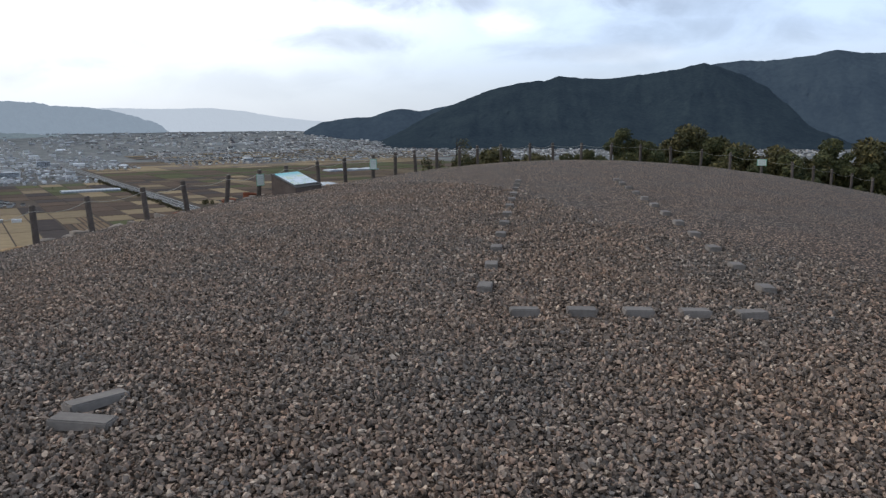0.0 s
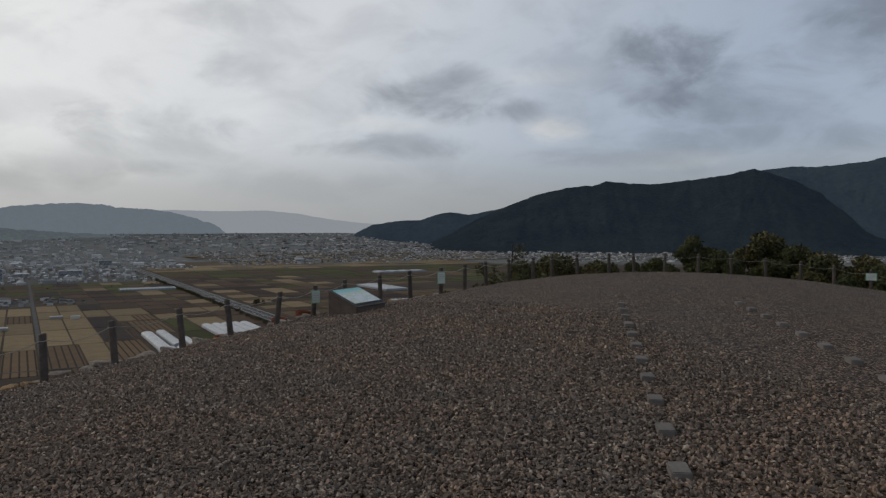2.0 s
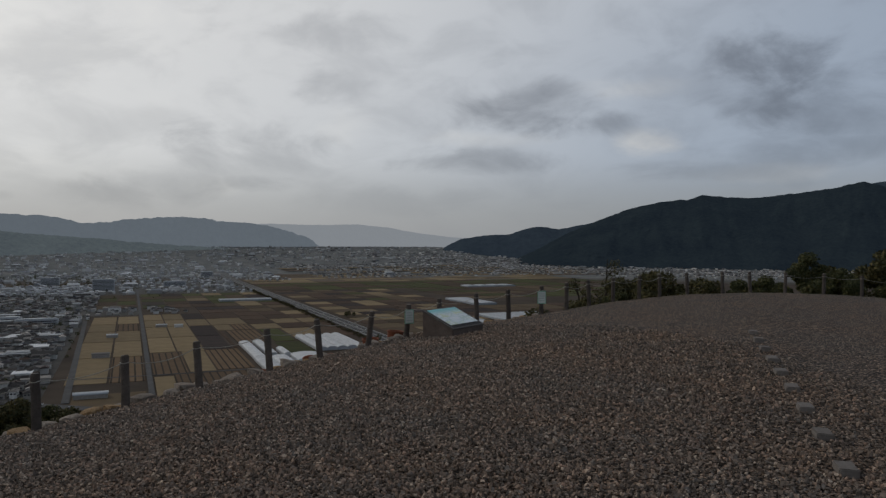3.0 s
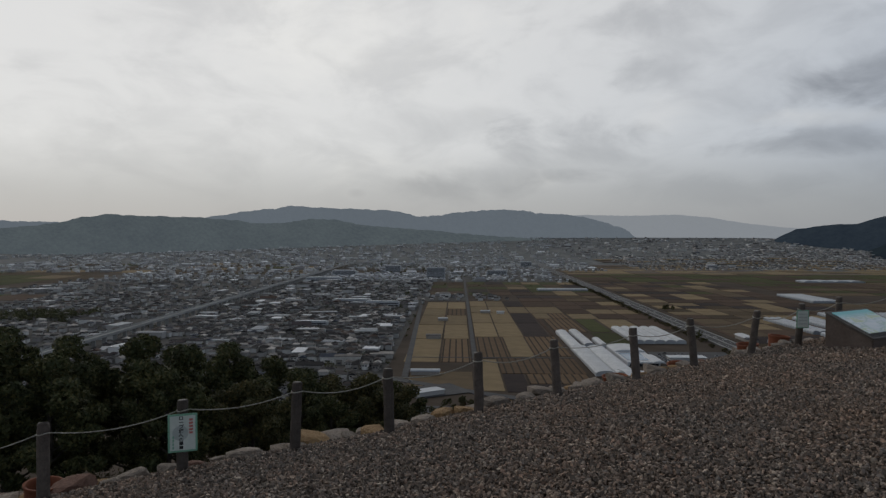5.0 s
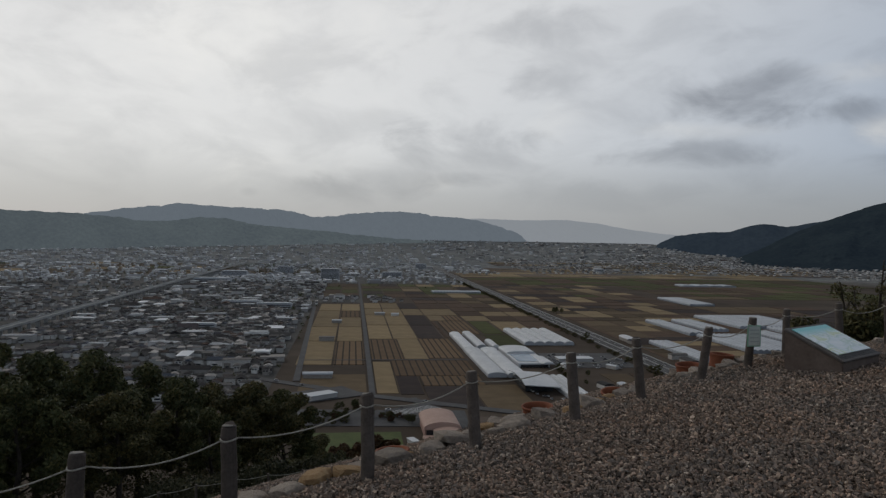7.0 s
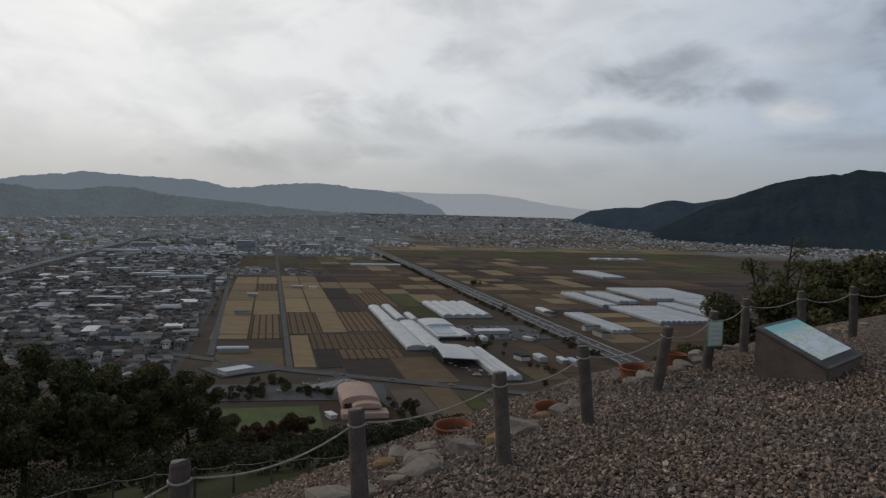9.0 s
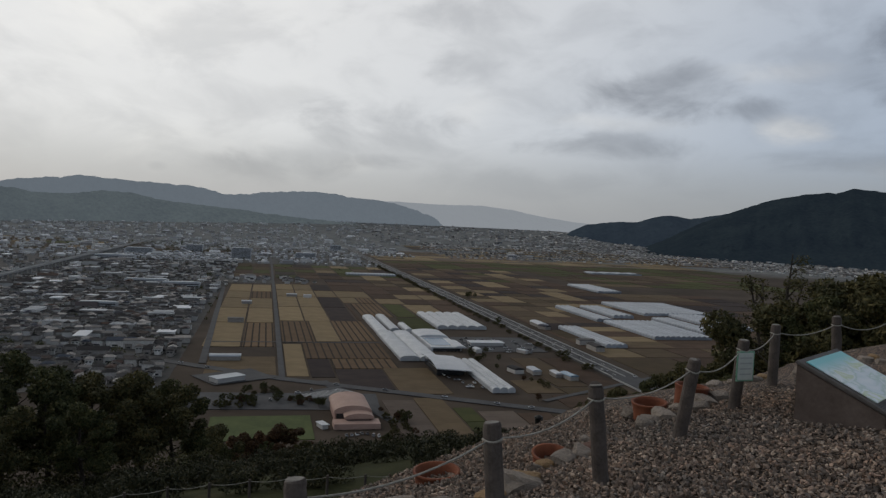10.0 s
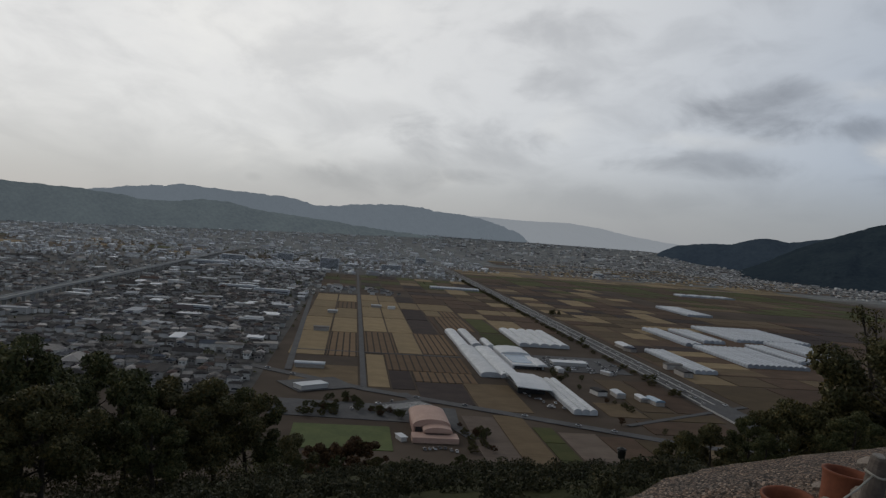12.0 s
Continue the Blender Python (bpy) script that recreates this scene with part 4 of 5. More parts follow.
# highway on a low bank
hw = part("highway", box_bm(25, 2300, 2.6, 0.6), M_ASPHALT)
hw.matrix_basis = grid_pose(1745, 315, 0.5)
tagged(hw, "wide grey dual carriageway on a low bank", "road", kind="structure")
dash = part("lane_line", box_bm(0.3, 7, 0.1), M_LANE, hw)
dash.matrix_basis = pose(-6, -1140, 1.36)
for off in (-6, 6):
    for k in range(1, 60):
        ob = new("lane_line", dash.data)
        ob.parent, ob.matrix_basis = hw, pose(off, -1140 + 24 * k, 1.36)
for off in (-12, 0, 12):
    part("barrier", box_bm(0.5, 2298, 0.9, at=(off, 0, 1.7)), M_CONC, hw, "pale guard barrier")
bridge = part("highway_bridge", box_bm(25, 60, 1.6, 0.2), M_CONC)
bridge.matrix_basis = grid_pose(566, 315, 1.0)
part("road_surface", box_bm(24, 59.6, 0.2, 0, (0, 0, 0.88)), M_ASPHALT, bridge)
hw2 = part("highway", box_bm(25, 190, 2.6, 0.6), M_ASPHALT)
hw2.matrix_basis = grid_pose(440, 315, 0.5)
tagged(hw2, "wide grey dual carriageway on a low bank", "road", kind="structure")
tagged(bridge, "concrete highway bridge over a lane", "bridge", kind="structure")

# viaduct
via = empty("railway_viaduct", grid_pose(0, 0), "long pale concrete railway viaduct", "viaduct")
part("deck", box_bm(11, 2400, 1.6, 0.3, (-408, 1750, 10)), M_CONC, via)
for s in (-5.3, 5.3):
    part("parapet", box_bm(0.4, 2400, 1.8, 0.0, (-408 + s, 1750, 11.7)), M_CONC, via)
pier = part("pier", box_bm(5, 2.4, 9.6, 0.3), M_CONC, via)
pier.matrix_basis = pose(-408, 560, 4.6)
for k in range(1, 70):
    ob = new("pier", pier.data)
    ob.parent, ob.matrix_basis = via, pose(-408, 560 + 26 * k, 4.6)


# ---------------------------------------------------------------- greenhouses
def bay_bm(width, length, eave, rise):
    """One barrel-roofed bay with end walls, ribbed along its length."""
    bm = bmesh.new()
    prof = [(-width / 2, 0), (-width / 2, eave)] + [(width / 2 * -math.cos(math.pi * k / 8), eave + rise * math.sin(math.pi * k / 8)) for k in range(1, 8)] + [(width / 2, eave), (width / 2, 0)]
    rings = [[bm.verts.new((x, y, z)) for x, z in prof] for y in (-length / 2, length / 2)]
    for k in range(len(prof) - 1):
        bm.faces.new((rings[0][k], rings[0][k + 1], rings[1][k + 1], rings[1][k]))
    bm.faces.new(rings[0][::-1])
    bm.faces.new(rings[1])
    bmesh.ops.recalc_face_normals(bm, faces=bm.faces[:])
    return bm


def greenhouse(a0, a1, b0, b1, bays, mat=None, along=True, label="white multi-bay barrel-roofed greenhouse"):
    mat = mat or M_VINYL_HOOPS
    g = empty("greenhouse", grid_pose((a0 + a1) / 2, (b0 + b1) / 2, 0.3), label, "greenhouse", "valley greenhouses")
    w, l = b1 - b0, a1 - a0
    if not along:
        w, l = l, w
    bw = w / bays
    first = part("bay", bay_bm(bw * 0.955, l, 2.6, min(2.4, bw * 0.3)), mat, g)
    for k in range(bays):
        ob = first if k == 0 else new("bay", first.data)
        ob.parent = g
        off = -w / 2 + bw * (k + 0.5)
        ob.matrix_basis = pose(off, 0, 0) if along else pose(0, off, 0, 0, 0, 90)
    return g


greenhouse(827, 956, 128, 142, 1, M_HOOPS)
greenhouse(842, 963, 146, 158, 1, M_HOOPS)
greenhouse(838, 890, 163, 172, 1, M_HOOPS)
greenhouse(868, 997, 208, 270, 5, M_HOOPS)
greenhouse(672, 826, 127, 165, 2, M_HOOPS)
greenhouse(546, 664, 177, 196, 3, M_HOOPS)
greenhouse(1030, 1180, 572, 690, 16)
greenhouse(806, 946, 463, 541, 11)
greenhouse(852, 983, 558, 586, 4)
greenhouse(885, 1025, 610, 660, 6)
greenhouse(997, 1117, 504, 537, 4)
greenhouse(955, 1110, 458, 484, 3)
greenhouse(748, 886, 371, 397, 4)
greenhouse(1378, 1534, 660, 712, 7)
greenhouse(1640, 1670, 180, 290, 1, along=False)
greenhouse(1930, 1980, 900, 1060, 4)

sol = empty("sales_hall", grid_pose(775, 184, 0.3), "white flat-roofed hall with blue solar panels", "building")
part("hall_body", box_bm(32, 104, 4.2, 0.3, (0, 0, 2.1)), M_WHITE, sol)
part("roof", bay_bm(32.6, 44, 0.3, 2.4), M_WHITE, sol, "pale low-pitched sheet roof").matrix_basis = pose(0, 30, 4.1)
part("porch_roof", bay_bm(12, 40, 0.3, 1.8), M_WHITE, sol, "pale curved porch roof").matrix_basis = pose(13, -38, 4.1)
part("shopfront", box_bm(28, 0.3, 2.6, 0, (0, -52.1, 1.5)), M_DARKGLASS, sol, "dark glazed shopfront")
sp = part("solar_panel", box_bm(22, 4.6, 0.25, 0, (-3, -40, 4.5)), M_SOLAR, sol)
for k in range(1, 8):
    ob = new("solar_panel", sp.data)
    ob.parent, ob.matrix_basis = sol, pose(0, 5.6 * k, 0)
flat = empty("low_shed", grid_pose(760, 236, 0.4), "long low white shed in a car park", "building")
part("shed_body", box_bm(36, 14, 3.2, 0.2, (0, 0, 1.6)), M_WALLS, flat)
part("shed_roof", box_bm(38, 16, 0.6, 0.1, (0, 0, 3.5)), M_WHITE, flat)


def swoop_bm(w, l, h, t):
    bm = bmesh.new()
    n = 10
    rings = []
    for i in range(n + 1):
        f = i / n
        y = -l / 2 + l * f
        z = h * (0.55 + 0.45 * math.sin(math.pi * (0.15 + 0.7 * f)))
        rings.append([bm.verts.new(p) for p in ((-w / 2, y, z), (w / 2, y, z * 0.75), (w / 2, y, z * 0.75 - t), (-w / 2, y, z - t))])
    for a, b in zip(rings, rings[1:]):
        for k in range(4):
            bm.faces.new((a[k], a[(k + 1) % 4], b[(k + 1) % 4], b[k]))
    bm.faces.new(rings[0][::-1])
    bm.faces.new(rings[-1])
    bmesh.ops.recalc_face_normals(bm, faces=bm.faces[:])
    return bm


hall = empty("market_hall", grid_pose(632, 160, 0.3), "grey market hall with a swooping curved roof", "building")
part("roof", swoop_bm(30, 66, 11, 0.8), M_WHITE, hall, "pale swooping sheet roof")
part("hall_wall", box_bm(24, 50, 5.5, 0.2, (0, 4, 2.75)), M_DARKGLASS, hall, "dark glazed wall")

# museum with its barrel roof
mus = empty("museum", grid_pose(492, 61, 0.2), "salmon museum hall with a stepped barrel roof", "building")


def barrel_bm(w, l, base, rise, t=0.8):
    bm = bmesh.new()
    n = 14
    rings = []
    for y in (-l / 2, l / 2):
        outer = [(-w / 2 * math.cos(math.pi * k / n), base + rise * math.sin(math.pi * k / n)) for k in range(n + 1)]
        rings.append([bm.verts.new((x, y, z)) for x, z in [(-w / 2, 0)] + outer + [(w / 2, 0)]])
    m = len(rings[0])
    for k in range(m - 1):
        bm.faces.new((rings[0][k], rings[0][k + 1], rings[1][k + 1], rings[1][k]))
    bm.faces.new(rings[0][::-1])
    bm.faces.new(rings[1])
    bmesh.ops.recalc_face_normals(bm, faces=bm.faces[:])
    return bm


part("main_hall", barrel_bm(23, 36, 6.0, 3.8), M_MUSWALL, mus)
part("main_roof", barrel_bm(24.5, 38, 0.9, 4.2), M_MUSEUM, mus, "pale salmon barrel roof").matrix_basis = pose(0, 0, 5.6)
part("porch_hall", barrel_bm(17, 9, 5.0, 2.4), M_MUSWALL, mus).matrix_basis = pose(3, -23, 0)
part("porch_roof", barrel_bm(18.5, 10, 0.6, 2.7), M_MUSEUM, mus, "pale salmon barrel porch roof").matrix_basis = pose(3, -24, 4.8)
part("glazing", box_bm(15, 0.4, 3.4, 0, (3, -28.2, 2.2)), M_DARKGLASS, mus, "dark glazed entrance")
part("arch_glazing", box_bm(21, 0.4, 4.0, 0, (0, -18.2, 4.2)), M_DARKGLASS, mus, "dark glazed arch")
part("plinth_wall", box_bm(29, 12, 3.6, 0.2, (1, -30, 1.8)), M_MUSEUM, mus, "pale salmon terrace wall")

yard = part("museum_yard", box_bm(130, 46, 0.3), M_ASPHALT)
yard.matrix_basis = grid_pose(528, 20, 0.34, -4)
tagged(yard, "dark asphalt yard behind the museum lawn", "yard", kind="structure")
lawn = part("lawn", box_bm(62, 52, 0.4), M_LAWN)
lawn.matrix_basis = grid_pose(464, 4, 0.2)
tagged(lawn, "mown green park lawn below the hill", "lawn", kind="structure")
kiosk = empty("kiosk", grid_pose(462, 41, 0.2, 20), "small white park shelter by the lawn", "hut")
part("body", box_bm(4, 9, 2.6, 0.1, (0, 0, 1.3)), M_WALLS, kiosk)
part("roof", box_bm(5, 10, 0.4, 0.1, (0, 0, 2.8)), M_WHITE, kiosk)
clinic = empty("flat_building", grid_pose(592, -22, 0.5, 35), "low pale flat-roofed building by the road", "building")
part("body", box_bm(24, 12, 3.4, 0.1, (0, 0, 1.7)), M_WALLS, clinic)
part("roof", box_bm(25, 13, 0.5, 0.1, (0, 0, 3.7)), M_VINYL, clinic)


def leaf_cloud(rng, centres, radii, count, size, flat=0.75):
    """Many small bent leaves round the given clump centres."""
    c = np.array(centres)
    r = np.array(radii)
    pick = rng.choice(len(c), count, p=r ** 2 / np.sum(r ** 2))
    d = rng.normal(size=(count, 3))
    d /= np.linalg.norm(d, axis=1)[:, None]
    rad = r[pick] * rng.uniform(0.45, 1.08, count) ** 0.6
    pos = c[pick] + d * rad[:, None] * np.array([1, 1, flat])
    t1 = rng.normal(size=(count, 3))
    t1 /= np.linalg.norm(t1, axis=1)[:, None]
    t2 = np.cross(t1, d + rng.normal(size=(count, 3)) * 0.5)
    t2 /= np.linalg.norm(t2, axis=1)[:, None] + 1e-9
    s = size * rng.uniform(0.6, 1.4, count)[:, None]
    fold = np.cross(t1, t2) * s * 0.25
    v = np.stack([pos - t1 * s, pos - t2 * s * 0.55 + fold, pos + t1 * s, pos + t2 * s * 0.55 + fold], 1).reshape(-1, 3)
    k = np.arange(count)[:, None] * 4
    tris = np.concatenate([k + np.array([[0, 1, 2]]), k + np.array([[0, 2, 3]])])
    return v, tris


# ---------------------------------------------------------------- houses
def roof_data(w, l, h, rise, eave=0.7, gable=False):
    """Hipped or gabled roof over a box w by l."""
    x, y = w / 2 + eave, l / 2 + eave
    r = y * 0.97 if gable else l / 2 * 0.55
    v = [(-x, -y, h), (x, -y, h), (x, y, h), (-x, y, h), (0, -r, h + rise), (0, r, h + rise), (-x, -y, h - 0.25), (x, -y, h - 0.25), (x, y, h - 0.25), (-x, y, h - 0.25)]
    f = [(0, 1, 4), (1, 2, 5), (1, 5, 4), (2, 3, 5), (3, 0, 4), (3, 4, 5), (0, 6, 7), (0, 7, 1), (1, 7, 8), (1, 8, 2), (2, 8, 9), (2, 9, 3), (3, 9, 6), (3, 6, 0), (6, 9, 8), (6, 8, 7)]
    return np.array(v), np.array(f)


def wall_data(w, l, h):
    x, y = w / 2, l / 2
    v = [(-x, -y, 0), (x, -y, 0), (x, y, 0), (-x, y, 0), (-x, -y, h), (x, -y, h), (x, y, h), (-x, y, h)]
    f = [(0, 1, 5), (0, 5, 4), (1, 2, 6), (1, 6, 5), (2, 3, 7), (2, 7, 6), (3, 0, 4), (3, 4, 7)]
    return np.array(v), np.array(f)


for a0, a1, b0, b1 in ((560, 1330, -1010, -66), (1334, 2310, -1010, -62), (1925, 2500, -58, 300), (1396, 1524, -62, 21)):
    ob = part("town_ground", box_bm(b1 - b0, a1 - a0, 0.3), M_TOWNG)
    ob.matrix_basis = grid_pose((a0 + a1) / 2, (b0 + b1) / 2, 0.02)
    tagged(ob, "grey yards and lanes between the town houses", "ground", kind="structure")
hr = np.random.default_rng(21)
town = []


def fill_town(a0, a1, b0, b1, da, db, keep=0.9, big=0.03):
    """A jittered street grid of houses: (a, b, turn, w, l, h, flat)."""
    a = a0
    while a < a1:
        b = b0 + hr.uniform(0, db)
        while b < b1:
            if hr.random() < keep:
                large = hr.random() < big
                w, l = (hr.uniform(10, 17), hr.uniform(15, 36)) if large else (hr.uniform(4.6, 7.4), hr.uniform(6, 10))
                h = hr.uniform(5, 9) if large else hr.choice([3.0, 5.2, 5.6, 6.0])
                town.append((a + hr.uniform(-2, 2), b + hr.uniform(-2, 2), hr.choice([0, 90]) + hr.normal(0, 5), w, l, h, large and hr.random() < 0.7))
            b += db * hr.uniform(0.85, 1.2) * (1.6 if hr.random() < 0.1 else 1)
        a += da * hr.uniform(0.9, 1.1) + (7 if hr.random() < 0.25 else 0)


fill_town(572, 700, -394, -74, 11, 9.5, 0.85)
fill_town(700, 1330, -394, -74, 10.5, 9, 0.88, 0.03)
fill_town(1330, 2300, -394, -60, 15, 14, 0.75, 0.08)
fill_town(620, 1500, -800, -424, 14, 13, 0.72, 0.03)
fill_town(1500, 2300, -1000, -424, 22, 20, 0.55, 0.06)
fill_town(2300, 3300, -1700, -424, 36, 31, 0.6, 0.4)
fill_town(1410, 1520, -60, 110, 16, 14, 0.7, 0.05)
fill_town(1920, 2500, -60, 300, 24, 21, 0.6, 0.12)
fill_town(2450, 3300, -380, 500, 30, 27, 0.6, 0.28)
fill_town(3300, 4850, -2200, 2500, 40, 36, 0.5, 0.5)
fill_town(2560, 3400, 650, 2600, 26, 21, 0.6, 0.06)
fill_town(3400, 3900, 1300, 2600, 28, 25, 0.6, 0.06)
fill_town(1600, 2560, 1700, 3200, 26, 22, 0.6, 0.06)
town = [t for t in town if not (t[1] > 1700 and t[0] < 2560 and math.hypot(t[0], t[1]) < 2920)]
town = [t for t in town if not (abs(t[1] - 315) < 22 or abs(t[1] - 19.5) < 8 and t[0] < 2200)]


def off_road(a, b, a0, b0, a1, b1, clear=11.0):
    """Whether a house stands clear of a road's line."""
    da, db = a1 - a0, b1 - b0
    k = min(1, max(0, ((a - a0) * da + (b - b0) * db) / (da * da + db * db)))
    return math.hypot(a - a0 - k * da, b - b0 - k * db) > clear


town = [t for t in town if off_road(t[0], t[1], 702, -121, 600, 18, 12) and off_road(t[0], t[1], 705, -118, 800, -372, 8)]
town = [t for t in town if noise.noise((t[0] * 0.012, t[1] * 0.016, 2)) < 0.33]
town = [t for t in town if (plain(t[0], t[1]) - Vector((0, 0, PLAIN))).length < 4830]


def far_lift(p):
    """Where the far plain rises towards the hills."""
    return float(ground_z(np.array([p.x]), np.array([p.y]))[0]) if p.length > 2850 else PLAIN


near_town = sorted(town, key=lambda t: t[0] + abs(t[1] + 100) * 0.5)[:300]
near_set = set(id(t) for t in near_town)
roof_v, roof_f, wall_v, wall_f, pale_v, pale_f = [], [], [], [], [], []
nv = mv = hv = 0
for t in town:
    if id(t) in near_set:
        continue
    a, b, turn, w, l, h, isflat = t
    p = plain(a, b)
    m = np.array(pose(p.x, p.y, far_lift(p) - 0.1, 0, 0, GRID_YAW + turn))
    v, f = roof_data(w, l, h, 0.4 if isflat else min(w, l) * 0.26, gable=int(a * 7) % 2 == 0)
    # Far houses join the halls' pale roofs: haze painted into their colour.
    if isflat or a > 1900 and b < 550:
        pale_v.append(v @ m[:3, :3].T + m[:3, 3])
        pale_f.append(f + hv)
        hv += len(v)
    else:
        roof_v.append(v @ m[:3, :3].T + m[:3, 3])
        roof_f.append(f + nv)
        nv += len(v)
    v, f = wall_data(w, l, h)
    wall_v.append(v @ m[:3, :3].T + m[:3, 3])
    wall_f.append(f + mv)
    mv += len(v)
# clumps of garden trees between the houses
gr = np.random.default_rng(77)
gc = []
for k in range(2600):
    a, b = gr.uniform(585, 3000), gr.choice([gr.uniform(-800, -60), gr.uniform(-366, -70), gr.uniform(-60, 320)], p=[0.45, 0.45, 0.1])
    if b > -60 and a < 1750:
        continue
    p = plain(a, b)
    gc.append((p.x, p.y, PLAIN + 1.6, gr.uniform(1.6, 3.4) * (2.2 if gr.random() < 0.06 else 1)))
for k in range(160):
    p = plain(gr.uniform(1040, 1150), gr.uniform(-690, -560))
    gc.append((p.x, p.y, PLAIN + gr.uniform(3, 8), gr.uniform(4, 6.5)))
gc = np.array(gc)
gv, gf = leaf_cloud(gr, gc[:, :3], gc[:, 3], 80000, 0.9, 0.8)
tagged(big_mesh("garden_trees", gv, gf, M_LEAF), "dark garden trees scattered through the town", "trees", kind="stuff")
town_ob = empty("distant_town", pose(0, 0, 0), "dense grey-roofed town spread over the plain", "town")
town_ob["kind"] = "stuff"
for nm, vv, ff, mt in (("roofs", roof_v, roof_f, M_ROOFS), ("walls", wall_v, wall_f, M_WALLS), ("hall_roofs", pale_v, pale_f, M_HAZE_PALE)):
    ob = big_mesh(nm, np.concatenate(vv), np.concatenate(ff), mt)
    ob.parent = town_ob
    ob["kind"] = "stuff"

kinds = {}
for a, b, turn, w, l, h, isflat in near_town:
    key = (round(w / 3), round(l / 4), round(h), isflat)
    p = plain(a, b)
    m = pose(p.x, p.y, PLAIN - 0.05, 0, 0, GRID_YAW + turn)
    if key not in kinds:
        hs = empty("house", m, "grey-tiled low house in the valley town", "house", "town houses")
        v, f = wall_data(w, l, h)
        mesh_ob("wall", v, f.tolist(), M_HWALL, hs)
        v, f = roof_data(w, l, h, 0.4 if isflat else min(w, l) * 0.27, gable=len(kinds) % 2 == 0)
        mesh_ob("roof", v, f.tolist(), M_HROOF, hs)
        for s in (-1, 1):
            for k in (-1, 1):
                mesh = box_bm(1.7, 0.12, 1.3, 0, (k * w * 0.24, s * l / 2, h * 0.68))
                part("window", mesh, M_DARKGLASS, hs)
            if l > 6:
                part("window", box_bm(0.12, min(l * 0.5, 5.0), 1.4, 0, (s * w / 2, 0, h * 0.3)), M_DARKGLASS, hs)
        kinds[key] = hs
    else:
        copy_thing(kinds[key], m)

# ---------------------------------------------------------------- vehicles on the roads
def make_car(m):
    c = empty("car", m, "small car on the valley road", "car", "cars on the roads")
    part("body", box_bm(1.75, 4.3, 0.75, 0.18, (0, 0, 0.7), 2), M_CAR, c)
    part("cabin", box_bm(1.55, 2.3, 0.65, 0.2, (0, -0.2, 1.3), 2), M_DARKGLASS, c)
    for x in (-0.8, 0.8):
        for y in (-1.35, 1.35):
            part("wheel", tube_bm([(x - 0.1, y, 0.32), (x + 0.1, y, 0.32)], [0.32, 0.32], 10), M_TYRE, c)
    return c


cr = random.Random(8)
car0 = make_car(grid_pose(620, 309, 1.85))
for k in range(44):
    copy_thing(car0, grid_pose(600 + 26 * k + cr.uniform(-9, 9), 315 + cr.choice([-8.5, -4, 4, 8.5]), 1.85))
for a, b in ((660, -63), (575, 60), (556, 95), (533, 136), (512, 170), (500, 192), (640, -40)):
    copy_thing(car0, grid_pose(a, b, 0.72, 58))
for k in range(22):
    copy_thing(car0, grid_pose(730 + 12 * (k % 6), 216 + 19 * (k // 6) + cr.uniform(-2, 2), 0.6, 90))
for k in range(7):
    copy_thing(car0, grid_pose(440 + cr.uniform(0, 8), 54 + 3.2 * k, 0.1, cr.uniform(-8, 8)))

# ---------------------------------------------------------------- mountains
def ridge(name, profile, dist, depth, foot, mat, label, rough=0.12, seed=0, folds=0.12):
    """A range along azimuths with ridge heights in degrees above the level of the eye."""
    az = np.array([p[0] for p in profile])
    el = np.array([p[1] for p in profile])
    n = int((az[-1] - az[0]) * 8)
    rows = 26
    verts, tris = [], []
    for i in range(n + 1):
        a = az[0] + (az[-1] - az[0]) * i / n
        e = float(np.interp(a, az, el)) + rough * noise.fractal((a * 1.1, seed, 0), 0.7, 2.0, 7)
        for j in range(rows + 1):
            f = j / rows
            d = dist - depth * (1 - f)
            top = dist * math.tan(radians(e)) + 1.4
            g = f ** 0.85
            z = foot + (top - foot) * g
            spur = noise.fractal((a * 0.32 + f * 0.5, f * 0.9, seed + 4), 0.9, 2.0, 6)
            z += spur * (top - foot) * folds * math.sin(math.pi * min(f * 1.05, 1))
            d += spur * depth * 0.25 * math.sin(math.pi * f)
            verts.append((d * math.sin(radians(a)), d * math.cos(radians(a)), z))
    for i in range(n):
        for j in range(rows):
            k = i * (rows + 1) + j
            tris += [(k, k + rows + 1, k + rows + 2), (k, k + rows + 2, k + 1)]
    ob = big_mesh(name, np.array(verts), np.array(tris), mat, True)
    return tagged(ob, label, "mountain", kind="structure")


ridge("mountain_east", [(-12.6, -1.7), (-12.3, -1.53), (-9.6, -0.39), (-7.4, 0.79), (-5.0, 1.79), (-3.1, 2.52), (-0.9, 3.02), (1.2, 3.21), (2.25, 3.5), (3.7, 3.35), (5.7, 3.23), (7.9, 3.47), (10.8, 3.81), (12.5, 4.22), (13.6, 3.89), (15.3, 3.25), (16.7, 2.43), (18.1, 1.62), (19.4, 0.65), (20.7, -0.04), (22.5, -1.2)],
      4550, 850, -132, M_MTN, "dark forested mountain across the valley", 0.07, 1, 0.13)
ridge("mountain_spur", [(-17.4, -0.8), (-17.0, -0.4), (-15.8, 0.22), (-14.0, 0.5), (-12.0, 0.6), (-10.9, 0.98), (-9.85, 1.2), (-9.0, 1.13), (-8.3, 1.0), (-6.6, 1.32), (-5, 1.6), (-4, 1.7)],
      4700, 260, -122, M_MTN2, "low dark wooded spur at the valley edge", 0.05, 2)
